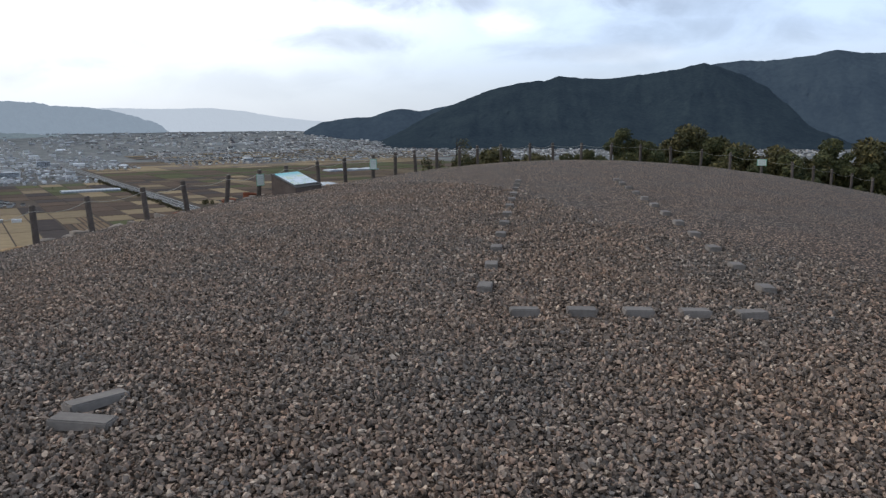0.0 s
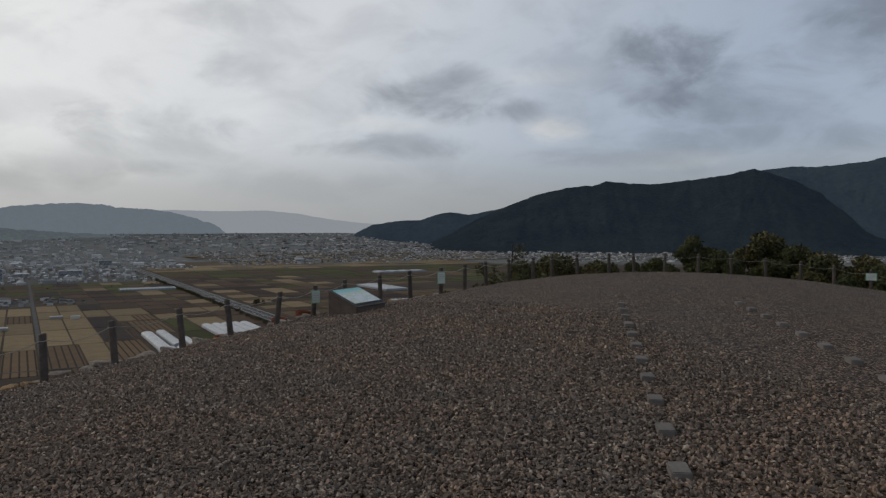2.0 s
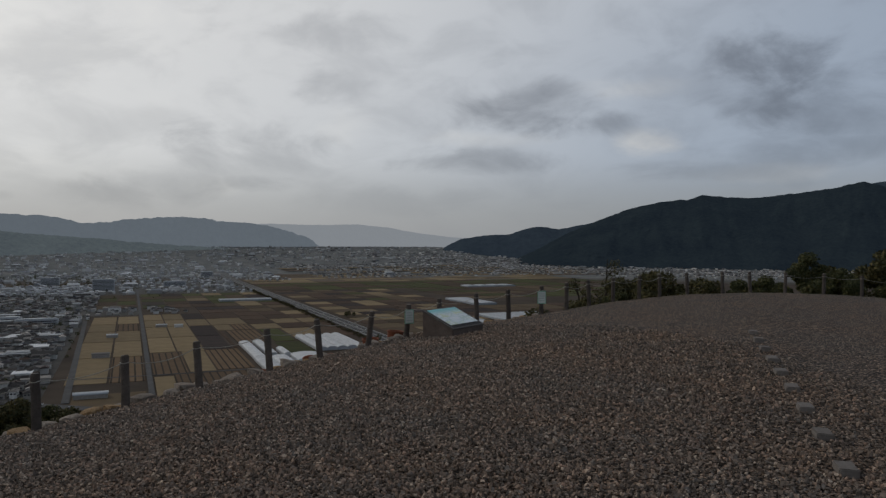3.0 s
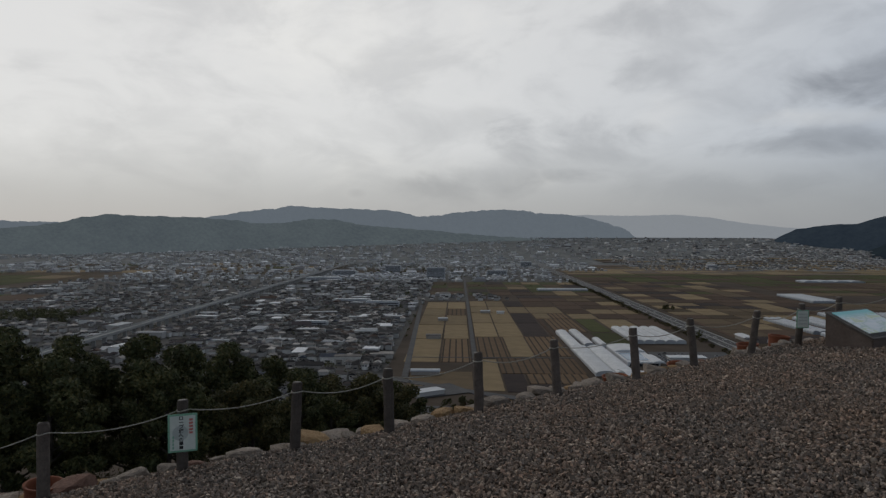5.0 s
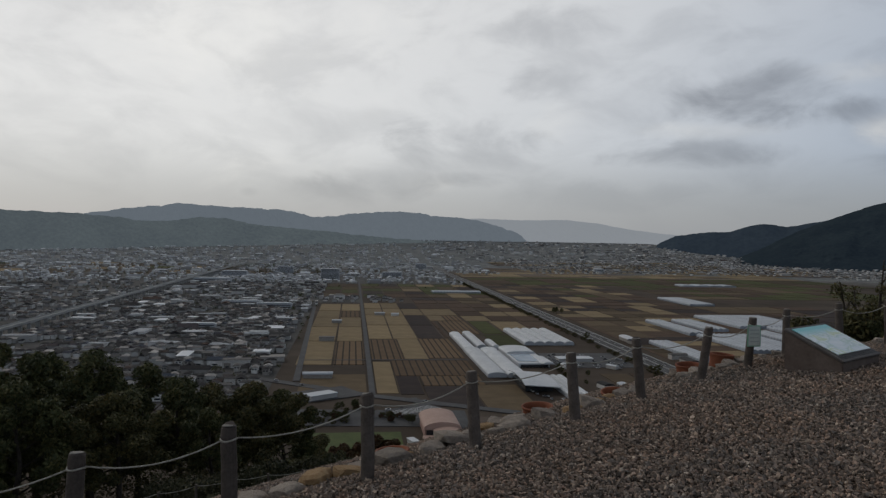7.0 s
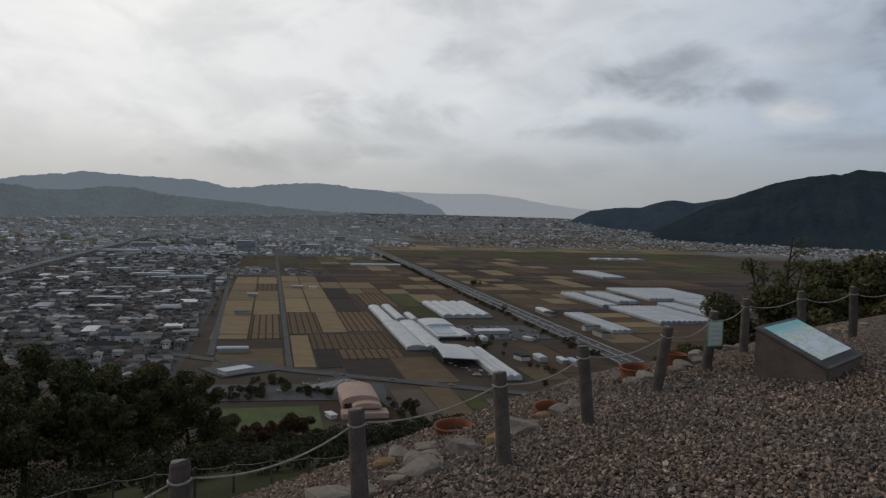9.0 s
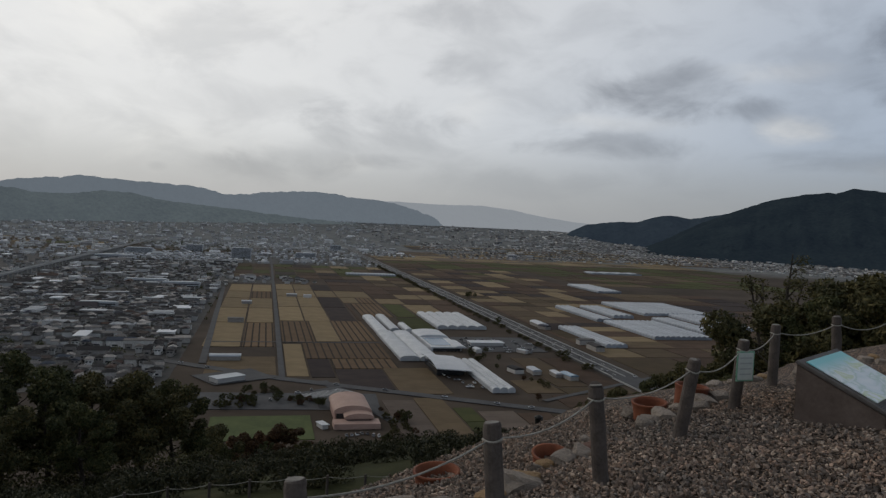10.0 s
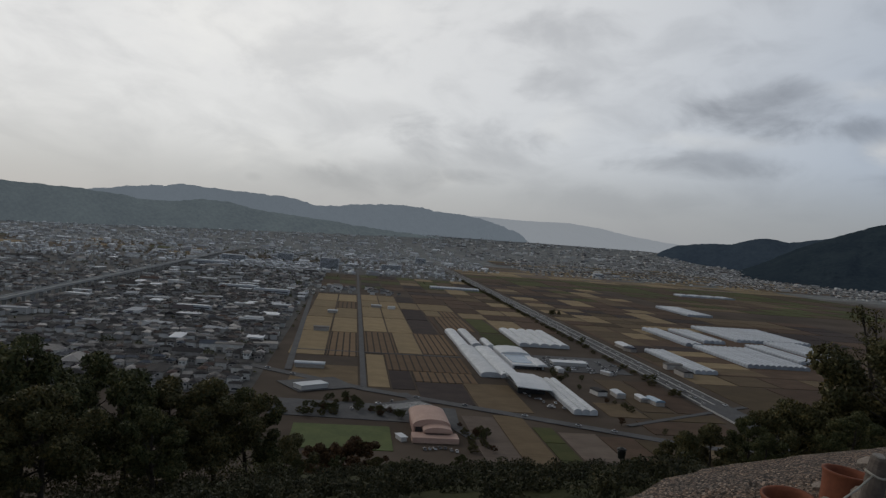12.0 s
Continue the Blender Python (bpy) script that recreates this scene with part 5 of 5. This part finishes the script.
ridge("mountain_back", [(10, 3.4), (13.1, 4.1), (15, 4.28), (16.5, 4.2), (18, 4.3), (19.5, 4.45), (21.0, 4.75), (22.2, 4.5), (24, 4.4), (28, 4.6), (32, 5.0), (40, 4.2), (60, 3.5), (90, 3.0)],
      4850, 700, -112, M_MTN2, "forested mountain behind, blued by painted haze", 0.07, 3)
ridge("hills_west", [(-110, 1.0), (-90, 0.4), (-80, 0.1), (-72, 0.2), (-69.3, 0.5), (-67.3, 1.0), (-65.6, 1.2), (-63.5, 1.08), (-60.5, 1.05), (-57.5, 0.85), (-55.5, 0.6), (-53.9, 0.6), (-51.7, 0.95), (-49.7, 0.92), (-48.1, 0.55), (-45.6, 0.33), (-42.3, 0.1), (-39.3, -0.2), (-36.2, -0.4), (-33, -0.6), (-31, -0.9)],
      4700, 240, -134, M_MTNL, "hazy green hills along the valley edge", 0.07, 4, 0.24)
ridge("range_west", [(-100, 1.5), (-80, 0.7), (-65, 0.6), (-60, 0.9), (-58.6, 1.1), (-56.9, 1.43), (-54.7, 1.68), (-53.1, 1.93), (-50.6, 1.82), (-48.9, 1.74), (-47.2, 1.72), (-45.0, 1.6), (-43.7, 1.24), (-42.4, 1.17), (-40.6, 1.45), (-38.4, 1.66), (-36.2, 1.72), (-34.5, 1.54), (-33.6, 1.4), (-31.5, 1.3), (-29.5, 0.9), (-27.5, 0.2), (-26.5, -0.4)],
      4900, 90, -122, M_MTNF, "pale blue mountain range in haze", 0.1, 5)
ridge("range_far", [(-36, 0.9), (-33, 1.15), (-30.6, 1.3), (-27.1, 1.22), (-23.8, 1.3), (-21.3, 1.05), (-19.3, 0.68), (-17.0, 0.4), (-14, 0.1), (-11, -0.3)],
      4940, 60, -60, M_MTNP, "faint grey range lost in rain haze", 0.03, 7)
ridge("range_south", [(90, 3.0), (120, 4.0), (160, 5.0), (200, 4.5), (235, 3.0), (250, 1.0)], 4800, 900, -115, M_MTN2, "forested mountains closing the valley", 0.15, 6)

# ---------------------------------------------------------------- trees
def make_tree(seed, height, spread, leaves, mat, leaf=0.2, bare=0.25, name="tree", thin=False):
    """A tapered trunk with limbs and a crown of leaf clumps; the base is at the origin."""
    rnd = random.Random(seed)
    rng = np.random.default_rng(seed)
    t = empty(name, pose(0, 0, 0), "", "tree")
    bm = bmesh.new()

    def limb(p, q, r0, r1, n=6):
        mid = p.lerp(q, 0.5) + Vector((rnd.uniform(-1, 1), rnd.uniform(-1, 1), rnd.uniform(0, 0.6))) * (q - p).length * 0.1
        b2 = tube_bm([p, mid, q], [r0, (r0 + r1) / 2, r1], n)
        me = bpy.data.meshes.new("tmp")
        b2.to_mesh(me)
        b2.free()
        bm.from_mesh(me)
        bpy.data.meshes.remove(me)

    base_r = height * 0.022 + 0.04
    top = Vector((rnd.uniform(-0.5, 0.5), rnd.uniform(-0.5, 0.5), height * 0.86))
    joints = [Vector((0, 0, -0.6)), Vector((rnd.uniform(-0.1, 0.1), 0, height * 0.3)), Vector((top.x * 0.5, top.y * 0.5, height * 0.6)), top]
    for i in range(3):
        limb(joints[i], joints[i + 1], base_r * (1 - 0.3 * i), base_r * (0.7 - 0.28 * i), 8)
    centres, radii = [], []
    nl = 11 if thin else 16
    for i in range(nl):
        f = bare + (0.95 - bare) * (i + rnd.random() * 0.6) / nl
        z = height * f * 0.9
        a = i * 2.4 + rnd.uniform(-0.5, 0.5)
        reach = spread * (0.55 + 0.45 * math.sin(math.pi * min(1, (f - bare) / (1 - bare) * 0.8 + 0.15))) * rnd.uniform(0.6, 1.05)
        if f > 0.8:
            reach *= 0.6
        k = z / height
        p = Vector((top.x * k, top.y * k, z * 0.85))
        q = Vector((math.cos(a) * reach, math.sin(a) * reach, z + reach * 0.28))
        limb(p, q, base_r * 0.34 * (1.2 - f), 0.02, 5)
        for g in (0.55, 0.8, 1.0):
            c = p.lerp(q, g) + Vector((rnd.uniform(-0.4, 0.4), rnd.uniform(-0.4, 0.4), rnd.uniform(-0.1, 0.5)))
            centres.append(tuple(c))
            radii.append(spread * rnd.uniform(0.12, 0.25))
    centres.append((top.x, top.y, height * 0.93))
    radii.append(spread * 0.25)
    part("trunk", bm, M_BARK, t, "dark bark trunk and limbs")
    v, f = leaf_cloud(rng, centres, radii, leaves, leaf)
    cr_ob = big_mesh("crown", v, f, mat)
    cr_ob.parent = t
    return t


TREE_KINDS = [make_tree(31, 9.0, 3.6, 15000, M_LEAF, 0.13), make_tree(32, 8.0, 3.9, 15000, M_LEAF2, 0.13), make_tree(33, 10.0, 3.4, 15000, M_LEAF, 0.13),
              make_tree(34, 7.0, 3.3, 13000, M_RUST, 0.13), make_tree(35, 6.0, 3.8, 16000, M_LEAF2, 0.12, 0.04)]
TREE_LABEL = ["dark green broadleaf tree on the slope", "olive green tree on the slope", "tall dark green tree on the slope", "rust-red autumn tree on the slope", "low bushy olive tree on the slope"]
used = set()


def tree(k, x, y, scale=1.0, top=None):
    """Stands on the slope; with top given its scale brings the crown to that height."""
    z = float(ground_z(np.array([x]), np.array([y]))[0])
    if top is not None:
        scale = max(0.2, (top - z) / (9.0, 8.0, 10.0, 7.0, 6.0)[k])
    m = pose(x, y, z - 0.1, 0, 0, random.uniform(0, 360)) @ Matrix.Diagonal((scale, scale, scale, 1))
    if k in used:
        src = TREE_KINDS[k]
        ob = copy_thing(src, m)
        ob.matrix_basis = m
    else:
        used.add(k)
        ob = TREE_KINDS[k]
        ob.matrix_basis = m
    return tagged(ob, TREE_LABEL[k], "tree", "trees on the hillside")


def at_az(deg, d, eye=(-4.0, 9.0)):
    return eye[0] + d * math.sin(radians(deg)), eye[1] + d * math.cos(radians(deg))


tr = random.Random(17)
# wooded slope to the west, crown line falling to the north
for az, el, d in ((-84, -6.2, 50), (-78, -6.6, 44), (-73, -7.2, 52), (-69, -7.9, 46), (-65, -8.6, 56), (-61.5, -9.3, 47), (-58, -9.8, 55), (-55, -11.0, 50), (-52, -11.6, 57), (-49, -12.0, 52), (-46.8, -13.2, 56),
                  (-88, -7.5, 40), (-76, -9.5, 40), (-67, -11.5, 40), (-60, -13, 41), (-53, -14.5, 43)):
    x, y = at_az(az, d)
    tree(tr.choice((0, 1, 2, 0)), x, y, top=1.5 + d * math.tan(radians(el + tr.uniform(-0.7, 0.8))))
for az, el, d in ((-44, -16.2, 80), (-41.5, -16.6, 92), (-38.8, -16.0, 92), (-36, -17.6, 95), (-33.5, -17.6, 98), (-31, -18.0, 100), (-28.8, -18.4, 92), (-26, -18.8, 95), (-23, -18.8, 100), (-20, -18.6, 90), (-17, -17.6, 92)):
    x, y = at_az(az, d)
    tree(3 if az in (-38.8, -41.5) else tr.choice((0, 4, 1)), x, y, top=1.4 + d * math.tan(radians(el)))
for az, el, d in ((-43, -18.5, 60), (-40, -19, 56), (-37, -19.4, 62), (-34, -19.8, 58), (-30.5, -19.9, 62), (-27, -19.9, 60), (-23, -19.6, 58)):
    x, y = at_az(az, d)
    tree(tr.choice((4, 0, 1)), x, y, top=1.4 + d * math.tan(radians(el)))
# undergrowth filling the wood and the slope below
def undergrowth(name, spots, mat, label, leaf=0.1, per=420):
    """spots: rows of azimuth, distance, height. One joined mass of low bushes."""
    rng = np.random.default_rng(len(spots))
    centres, radii = [], []
    for az, d, h in spots:
        x, y = at_az(az, d)
        z = float(ground_z(np.array([x]), np.array([y]))[0])
        for k in range(9):
            a, r = rng.uniform(0, math.tau), h * rng.uniform(0.1, 0.75)
            centres.append((x + r * math.cos(a), y + r * math.sin(a), z + h * rng.uniform(0.15, 0.8) * (1 - 0.3 * r / h)))
            radii.append(h * rng.uniform(0.22, 0.4))
    v, f = leaf_cloud(rng, centres, radii, per * len(spots), leaf)
    return tagged(big_mesh(name, v, f, mat), label, "bushes", kind="stuff")


wood = [(-92 + 1.0 * k + tr.uniform(-0.6, 0.6), tr.uniform(43, 62), tr.uniform(2.2, 4.2)) for k in range(47)]
undergrowth("undergrowth", wood, M_LEAF2, "dark tangled undergrowth below the wood")
slope_low, slope_mid, slope_rust = [], [], []
for k in range(60):
    az, d = -46 + 0.55 * k + tr.uniform(-0.4, 0.4), tr.uniform(58, 95)
    x, y = at_az(az, d)
    z = float(ground_z(np.array([x]), np.array([y]))[0])
    h = 1.4 - d * math.tan(radians(tr.uniform(17.4, 18.8) + max(0, (az + 36) * 0.06))) - z
    if h > 0.8:
        (slope_rust if -43 < az < -37 and k % 2 else slope_mid).append((az, d, min(h, 6.0)))
undergrowth("bushes", slope_mid, M_LEAF, "dense dark green bushes on the slope", 0.13)
undergrowth("rust_bushes", slope_rust, M_RUST, "rust-red autumn bushes on the slope", 0.13)
for k in range(230):
    slope_low.append((-58 + 0.22 * k + tr.uniform(-0.4, 0.4), tr.uniform(24, 58), tr.uniform(0.6, 1.3)))
undergrowth("scrub", slope_low, M_SCRUB, "low dark scrub behind the lower fence", 0.07, 420)
# shrubs and trees north of the board, then behind the far side of the fence
for az, el, d in ((-14.5, -13.2, 42), (-12.5, -12.2, 40), (-10.0, -11.2, 42), (-7.5, -9.8, 44), (-5.0, -9.2, 46), (-2.6, -8.6, 50), (0.0, -6.6, 50), (2.5, -5.6, 50), (-17.5, -15.2, 44), (-3.8, -9.6, 38), (-9, -12, 37)):
    x, y = at_az(az, d)
    tree(tr.choice((4, 4, 0)), x, y, top=1.4 + d * math.tan(radians(el)))
for az, el, d, k in ((-7.2, -4.0, 58, 4), (-5.0, -3.2, 57, 0), (-3.6, -2.6, 60, 4), (-2.5, -2.0, 56, 4), (0.5, -2.4, 54, 4), (2.5, -2.2, 55, 0), (4.5, -1.9, 52, 0), (7.0, -0.25, 54, 2), (8.6, -1.3, 52, 0), (11.2, -0.2, 55, 1), (13.0, -1.0, 53, 0), (15, -1.7, 52, 4), (17.2, -1.7, 52, 1), (19, -2.1, 50, 0), (21.0, -1.0, 54, 2),
                     (22.8, -1.2, 56, 1), (25, -1.6, 52, 0), (28, -1.0, 55, 2), (32, -1.2, 54, 0)):
    x, y = at_az(az, d, (2.2, -1.6))
    tree(k, x, y, top=1.46 + d * math.tan(radians(el)))
# the sparse tree beyond the board
def make_sparse_tree():
    """Several bare leaning stems with thin branches and scattered leaves."""
    rnd = random.Random(41)
    t = empty("tree", pose(0, 0, 0), "", "tree")
    bm = bmesh.new()
    centres = []

    def limb(pts, radii):
        b2 = tube_bm(pts, radii, 6)
        me = bpy.data.meshes.new("tmp")
        b2.to_mesh(me)
        b2.free()
        bm.from_mesh(me)
        bpy.data.meshes.remove(me)

    for k in range(5):
        a = k * 1.26 + rnd.uniform(-0.3, 0.3)
        lean = rnd.uniform(0.9, 2.6)
        h = rnd.uniform(9.0, 11.6)
        stem = [Vector((math.cos(a) * lean * f ** 1.3, math.sin(a) * lean * f ** 1.3, -0.5 + h * f)) + Vector((rnd.uniform(-0.15, 0.15), rnd.uniform(-0.15, 0.15), 0)) for f in (0, 0.25, 0.5, 0.75, 1.0)]
        limb(stem, [0.17, 0.14, 0.11, 0.07, 0.025])
        for b in range(11):
            f = 0.32 + 0.062 * b
            i = min(int(f * 4), 3)
            p = stem[i].lerp(stem[i + 1], f * 4 - i)
            w = rnd.uniform(0, math.tau)
            r = rnd.uniform(0.7, 1.7) * (1.25 - f * 0.6)
            q = p + Vector((math.cos(w) * r, math.sin(w) * r, rnd.uniform(0.2, 1.0)))
            limb([p, p.lerp(q, 0.5) + Vector((0, 0, 0.12)), q], [0.045, 0.03, 0.012])
            centres += [tuple(p.lerp(q, 0.65)), tuple(q)]
    part("trunk", bm, M_BARK, t, "several bare leaning stems")
    v, f = leaf_cloud(np.random.default_rng(4), centres, [0.42] * len(centres), 4200, 0.08)
    big_mesh("crown", v, f, M_LEAF2).parent = t
    return t


sparse = make_sparse_tree()
sx, sy = -6.3, 78.0
sparse.matrix_basis = pose(sx, sy, float(ground_z(np.array([sx]), np.array([sy]))[0]) - 0.1) @ Matrix.Diagonal((1.55, 1.55, 1.36, 1))
tagged(sparse, "sparse half-bare tree with thin twigs and olive leaves", "tree")
# park trees on the plain
for a, b, s in ((520, -6, 0.8), (524, 14, 0.8), (528, 30, 0.8), (508, -22, 0.7), (548, -8, 0.8), (556, 6, 0.7), (470, 96, 0.9), (478, 90, 0.7), (455, 92, 0.8), (512, 42, 0.8), (520, 205, 0.9), (498, 228, 0.6), (690, 300, 1.0), (905, 296, 1.3), (1230, 345, 1.2), (1240, 352, 1.2), (1236, 360, 1.0)):
    p = plain(a, b)
    k = tr.choice((0, 4, 0, 3)) if a < 560 else 0
    m = pose(p.x, p.y, PLAIN + 0.1, 0, 0, tr.uniform(0, 360)) @ Matrix.Diagonal((s, s, s, 1))
    ob = copy_thing(TREE_KINDS[k], m)
    ob.matrix_basis = m
    tagged(ob, "round park tree on the valley floor", "tree", "valley trees")
for k in range(46):
    p = plain(640 + 30 * k + tr.uniform(-8, 8), 296 - tr.uniform(0, 5))
    s = tr.uniform(0.7, 1.15)
    m = pose(p.x, p.y, PLAIN + 0.1, 0, 0, tr.uniform(0, 360)) @ Matrix.Diagonal((s * 1.5, s * 1.5, s, 1))
    ob = copy_thing(TREE_KINDS[4], m)
    ob.name = "shrub"
    ob.matrix_basis = m
    tagged(ob, "dark roadside shrub along the highway bank", "shrub", "highway shrubs")

# ---------------------------------------------------------------- lower terrace fence
low = empty("lower_fence", pose(0, 0, 0), "low wire fence with thin posts on the lower terrace", "fence")
lp = part("fence_post", tube_bm([(0, 0, -0.2), (0, 0, 0.95)], [0.045, 0.04], 8), M_POST, low)
LOWPTS = [at_az(-68 + 3.0 * k, 22 - 0.05 * k, (-3.9, 8.6)) for k in range(19)]
tops = []
for k, (x, y) in enumerate(LOWPTS):
    z = float(ground_z(np.array([x]), np.array([y]))[0])
    ob = lp if k == 0 else new("fence_post", lp.data)
    ob.parent, ob.matrix_basis = low, pose(x, y, z)
    tops.append(Vector((x, y, z + 0.9)))
for a, b in zip(tops, tops[1:]):
    pts = [a.lerp(b, k / 6) - Vector((0, 0, 0.06 * (1 - (k / 3 - 1) ** 2))) for k in range(7)]
    part("wire", tube_bm(pts, [0.012] * 7, 5), M_ROPE, low, "thin pale wire", True)

# ---------------------------------------------------------------- lamps among the shrubs
def street_lamp(x, y, top):
    z = float(ground_z(np.array([x]), np.array([y]))[0])
    height = max(1.2, top - z - 0.74)
    lamp = empty("street_lamp", pose(x, y, z), "dark metal lantern lamp post on the slope", "street lamp", "lamps on the slope")
    part("pole", tube_bm([(0, 0, -0.2), (0, 0, height * 0.5), (0, 0, height)], [0.07, 0.055, 0.045], 10), M_LAMP, lamp)
    part("lantern", tube_bm([(0, 0, height), (0, 0, height + 0.08), (0, 0, height + 0.5), (0, 0, height + 0.58)], [0.1, 0.2, 0.26, 0.1], 10), M_LAMP, lamp)
    part("cap", tube_bm([(0, 0, height + 0.58), (0, 0, height + 0.64), (0, 0, height + 0.74)], [0.3, 0.28, 0.05], 10), M_LAMP, lamp)
    return lamp


M_LAMP = grainy("dark_lamp_metal", (0.02, 0.02, 0.02), (0.045, 0.045, 0.042), 6, 0.5, 0.1, metal=0.6)
street_lamp(-18.65, 52.7, -11.9)

# ---------------------------------------------------------------- small sheds, cars and trees round the market and the park
def shed(a, b, w, l, h, turn, roof, label):
    sd = empty("shed", grid_pose(a, b, 0.3, turn), label, "shed", "sheds on the plain")
    v, f = wall_data(w, l, h)
    mesh_ob("wall", v, f.tolist(), M_HWALL, sd)
    part("roof", bay_bm(w * 1.08, l * 1.04, 0.3, w * 0.16), roof, sd).matrix_basis = pose(0, 0, h - 0.1)
    return sd


for a, b, w, l, h, turn, roof in ((618, 238, 8, 17, 3.4, 0, M_VINYL), (606, 254, 6, 15, 3.2, 0, M_WHITE), (596, 262, 8, 18, 3.5, 8, M_SOLAR), (622, 222, 9, 14, 3.6, 12, M_HROOF),
                                   (735, 352, 10, 24, 5, 0, M_HROOF), (770, 356, 10, 18, 5, 90, M_HROOF), (905, 352, 12, 34, 4, 0, M_WHITE), (880, 350, 9, 14, 4, 20, M_HROOF),
                                   (1085, -20, 7, 14, 3.5, 90, M_WHITE), (1190, 46, 6, 16, 3.5, 90, M_WHITE), (1180, 70, 6, 12, 3.5, 90, M_WHITE), (676, -28, 9, 26, 3.6, 90, M_VINYL), (905, -28, 9, 18, 4, 90, M_HROOF),
                                   (720, 215, 6, 14, 3, 0, M_WHITE), (715, 262, 5, 12, 3, 30, M_WHITE)):
    shed(a, b, w, l, h, turn, roof, "low farm shed with a pale curved roof" if roof in (M_WHITE, M_VINYL) else "low farm shed with a dark roof")
for k in range(40):
    a, b = (cr.uniform(705, 800), cr.uniform(205, 292)) if k < 24 else (cr.uniform(560, 610), cr.uniform(152, 176)) if k < 34 else (cr.uniform(520, 560), cr.uniform(-20, 40))
    copy_thing(car0, grid_pose(a, b, 0.62, cr.choice([0, 90]) + cr.uniform(-6, 6)))
for k in range(70):
    if k < 36:
        a, b = tr.uniform(512, 536), tr.uniform(-60, 46)
    elif k < 44:
        a, b = tr.uniform(545, 560), tr.uniform(-12, 20)
    elif k < 56:
        a, b = tr.uniform(440, 500), tr.uniform(78, 96)
    else:
        a, b = tr.uniform(560, 720), tr.uniform(202, 234)
    p = plain(a, b)
    sc = tr.uniform(0.4, 0.85)
    m = pose(p.x, p.y, PLAIN + 0.1, 0, 0, tr.uniform(0, 360)) @ Matrix.Diagonal((sc * 1.2, sc * 1.2, sc, 1))
    ob = copy_thing(TREE_KINDS[tr.choice((0, 4, 4, 3))], m)
    ob.matrix_basis = m
    tagged(ob, "round park tree on the valley floor", "tree", "valley trees")

# ---------------------------------------------------------------- tall blocks in the far town
def tower(a, b, w, l, h, turn):
    t = empty("apartment_block", grid_pose(a, b, 0, turn), "pale multi-storey block in the far town", "building", "tall blocks in the town")
    part("wall", box_bm(w, l, h, 0.2, (0, 0, h / 2)), M_HAZE_PALE, t)
    part("roof", box_bm(w * 0.9, l * 0.9, 1.0, 0, (0, 0, h + 0.5)), M_VINYL, t)
    band = part("window_band", box_bm(w * 0.92, 0.3, 1.5, 0, (0, -l / 2, 2.4)), M_DARKGLASS, t)
    for k in range(1, int(h / 3.3)):
        ob = new("window_band", band.data)
        ob.parent, ob.matrix_basis = t, pose(0, 0, 3.3 * k)
    return t


for a, b, w, l, h in ((2080, -60, 52, 16, 30), (2150, -330, 70, 22, 18), (1900, -345, 90, 24, 13), (2240, 120, 60, 20, 14), (2400, -210, 50, 18, 20), (1330, -190, 70, 13, 9), (1290, -130, 60, 12, 9), (1010, -200, 46, 11, 8), (2700, 250, 40, 18, 22), (2620, 900, 36, 16, 14)):
    tower(a, b, w, l, h, 0)
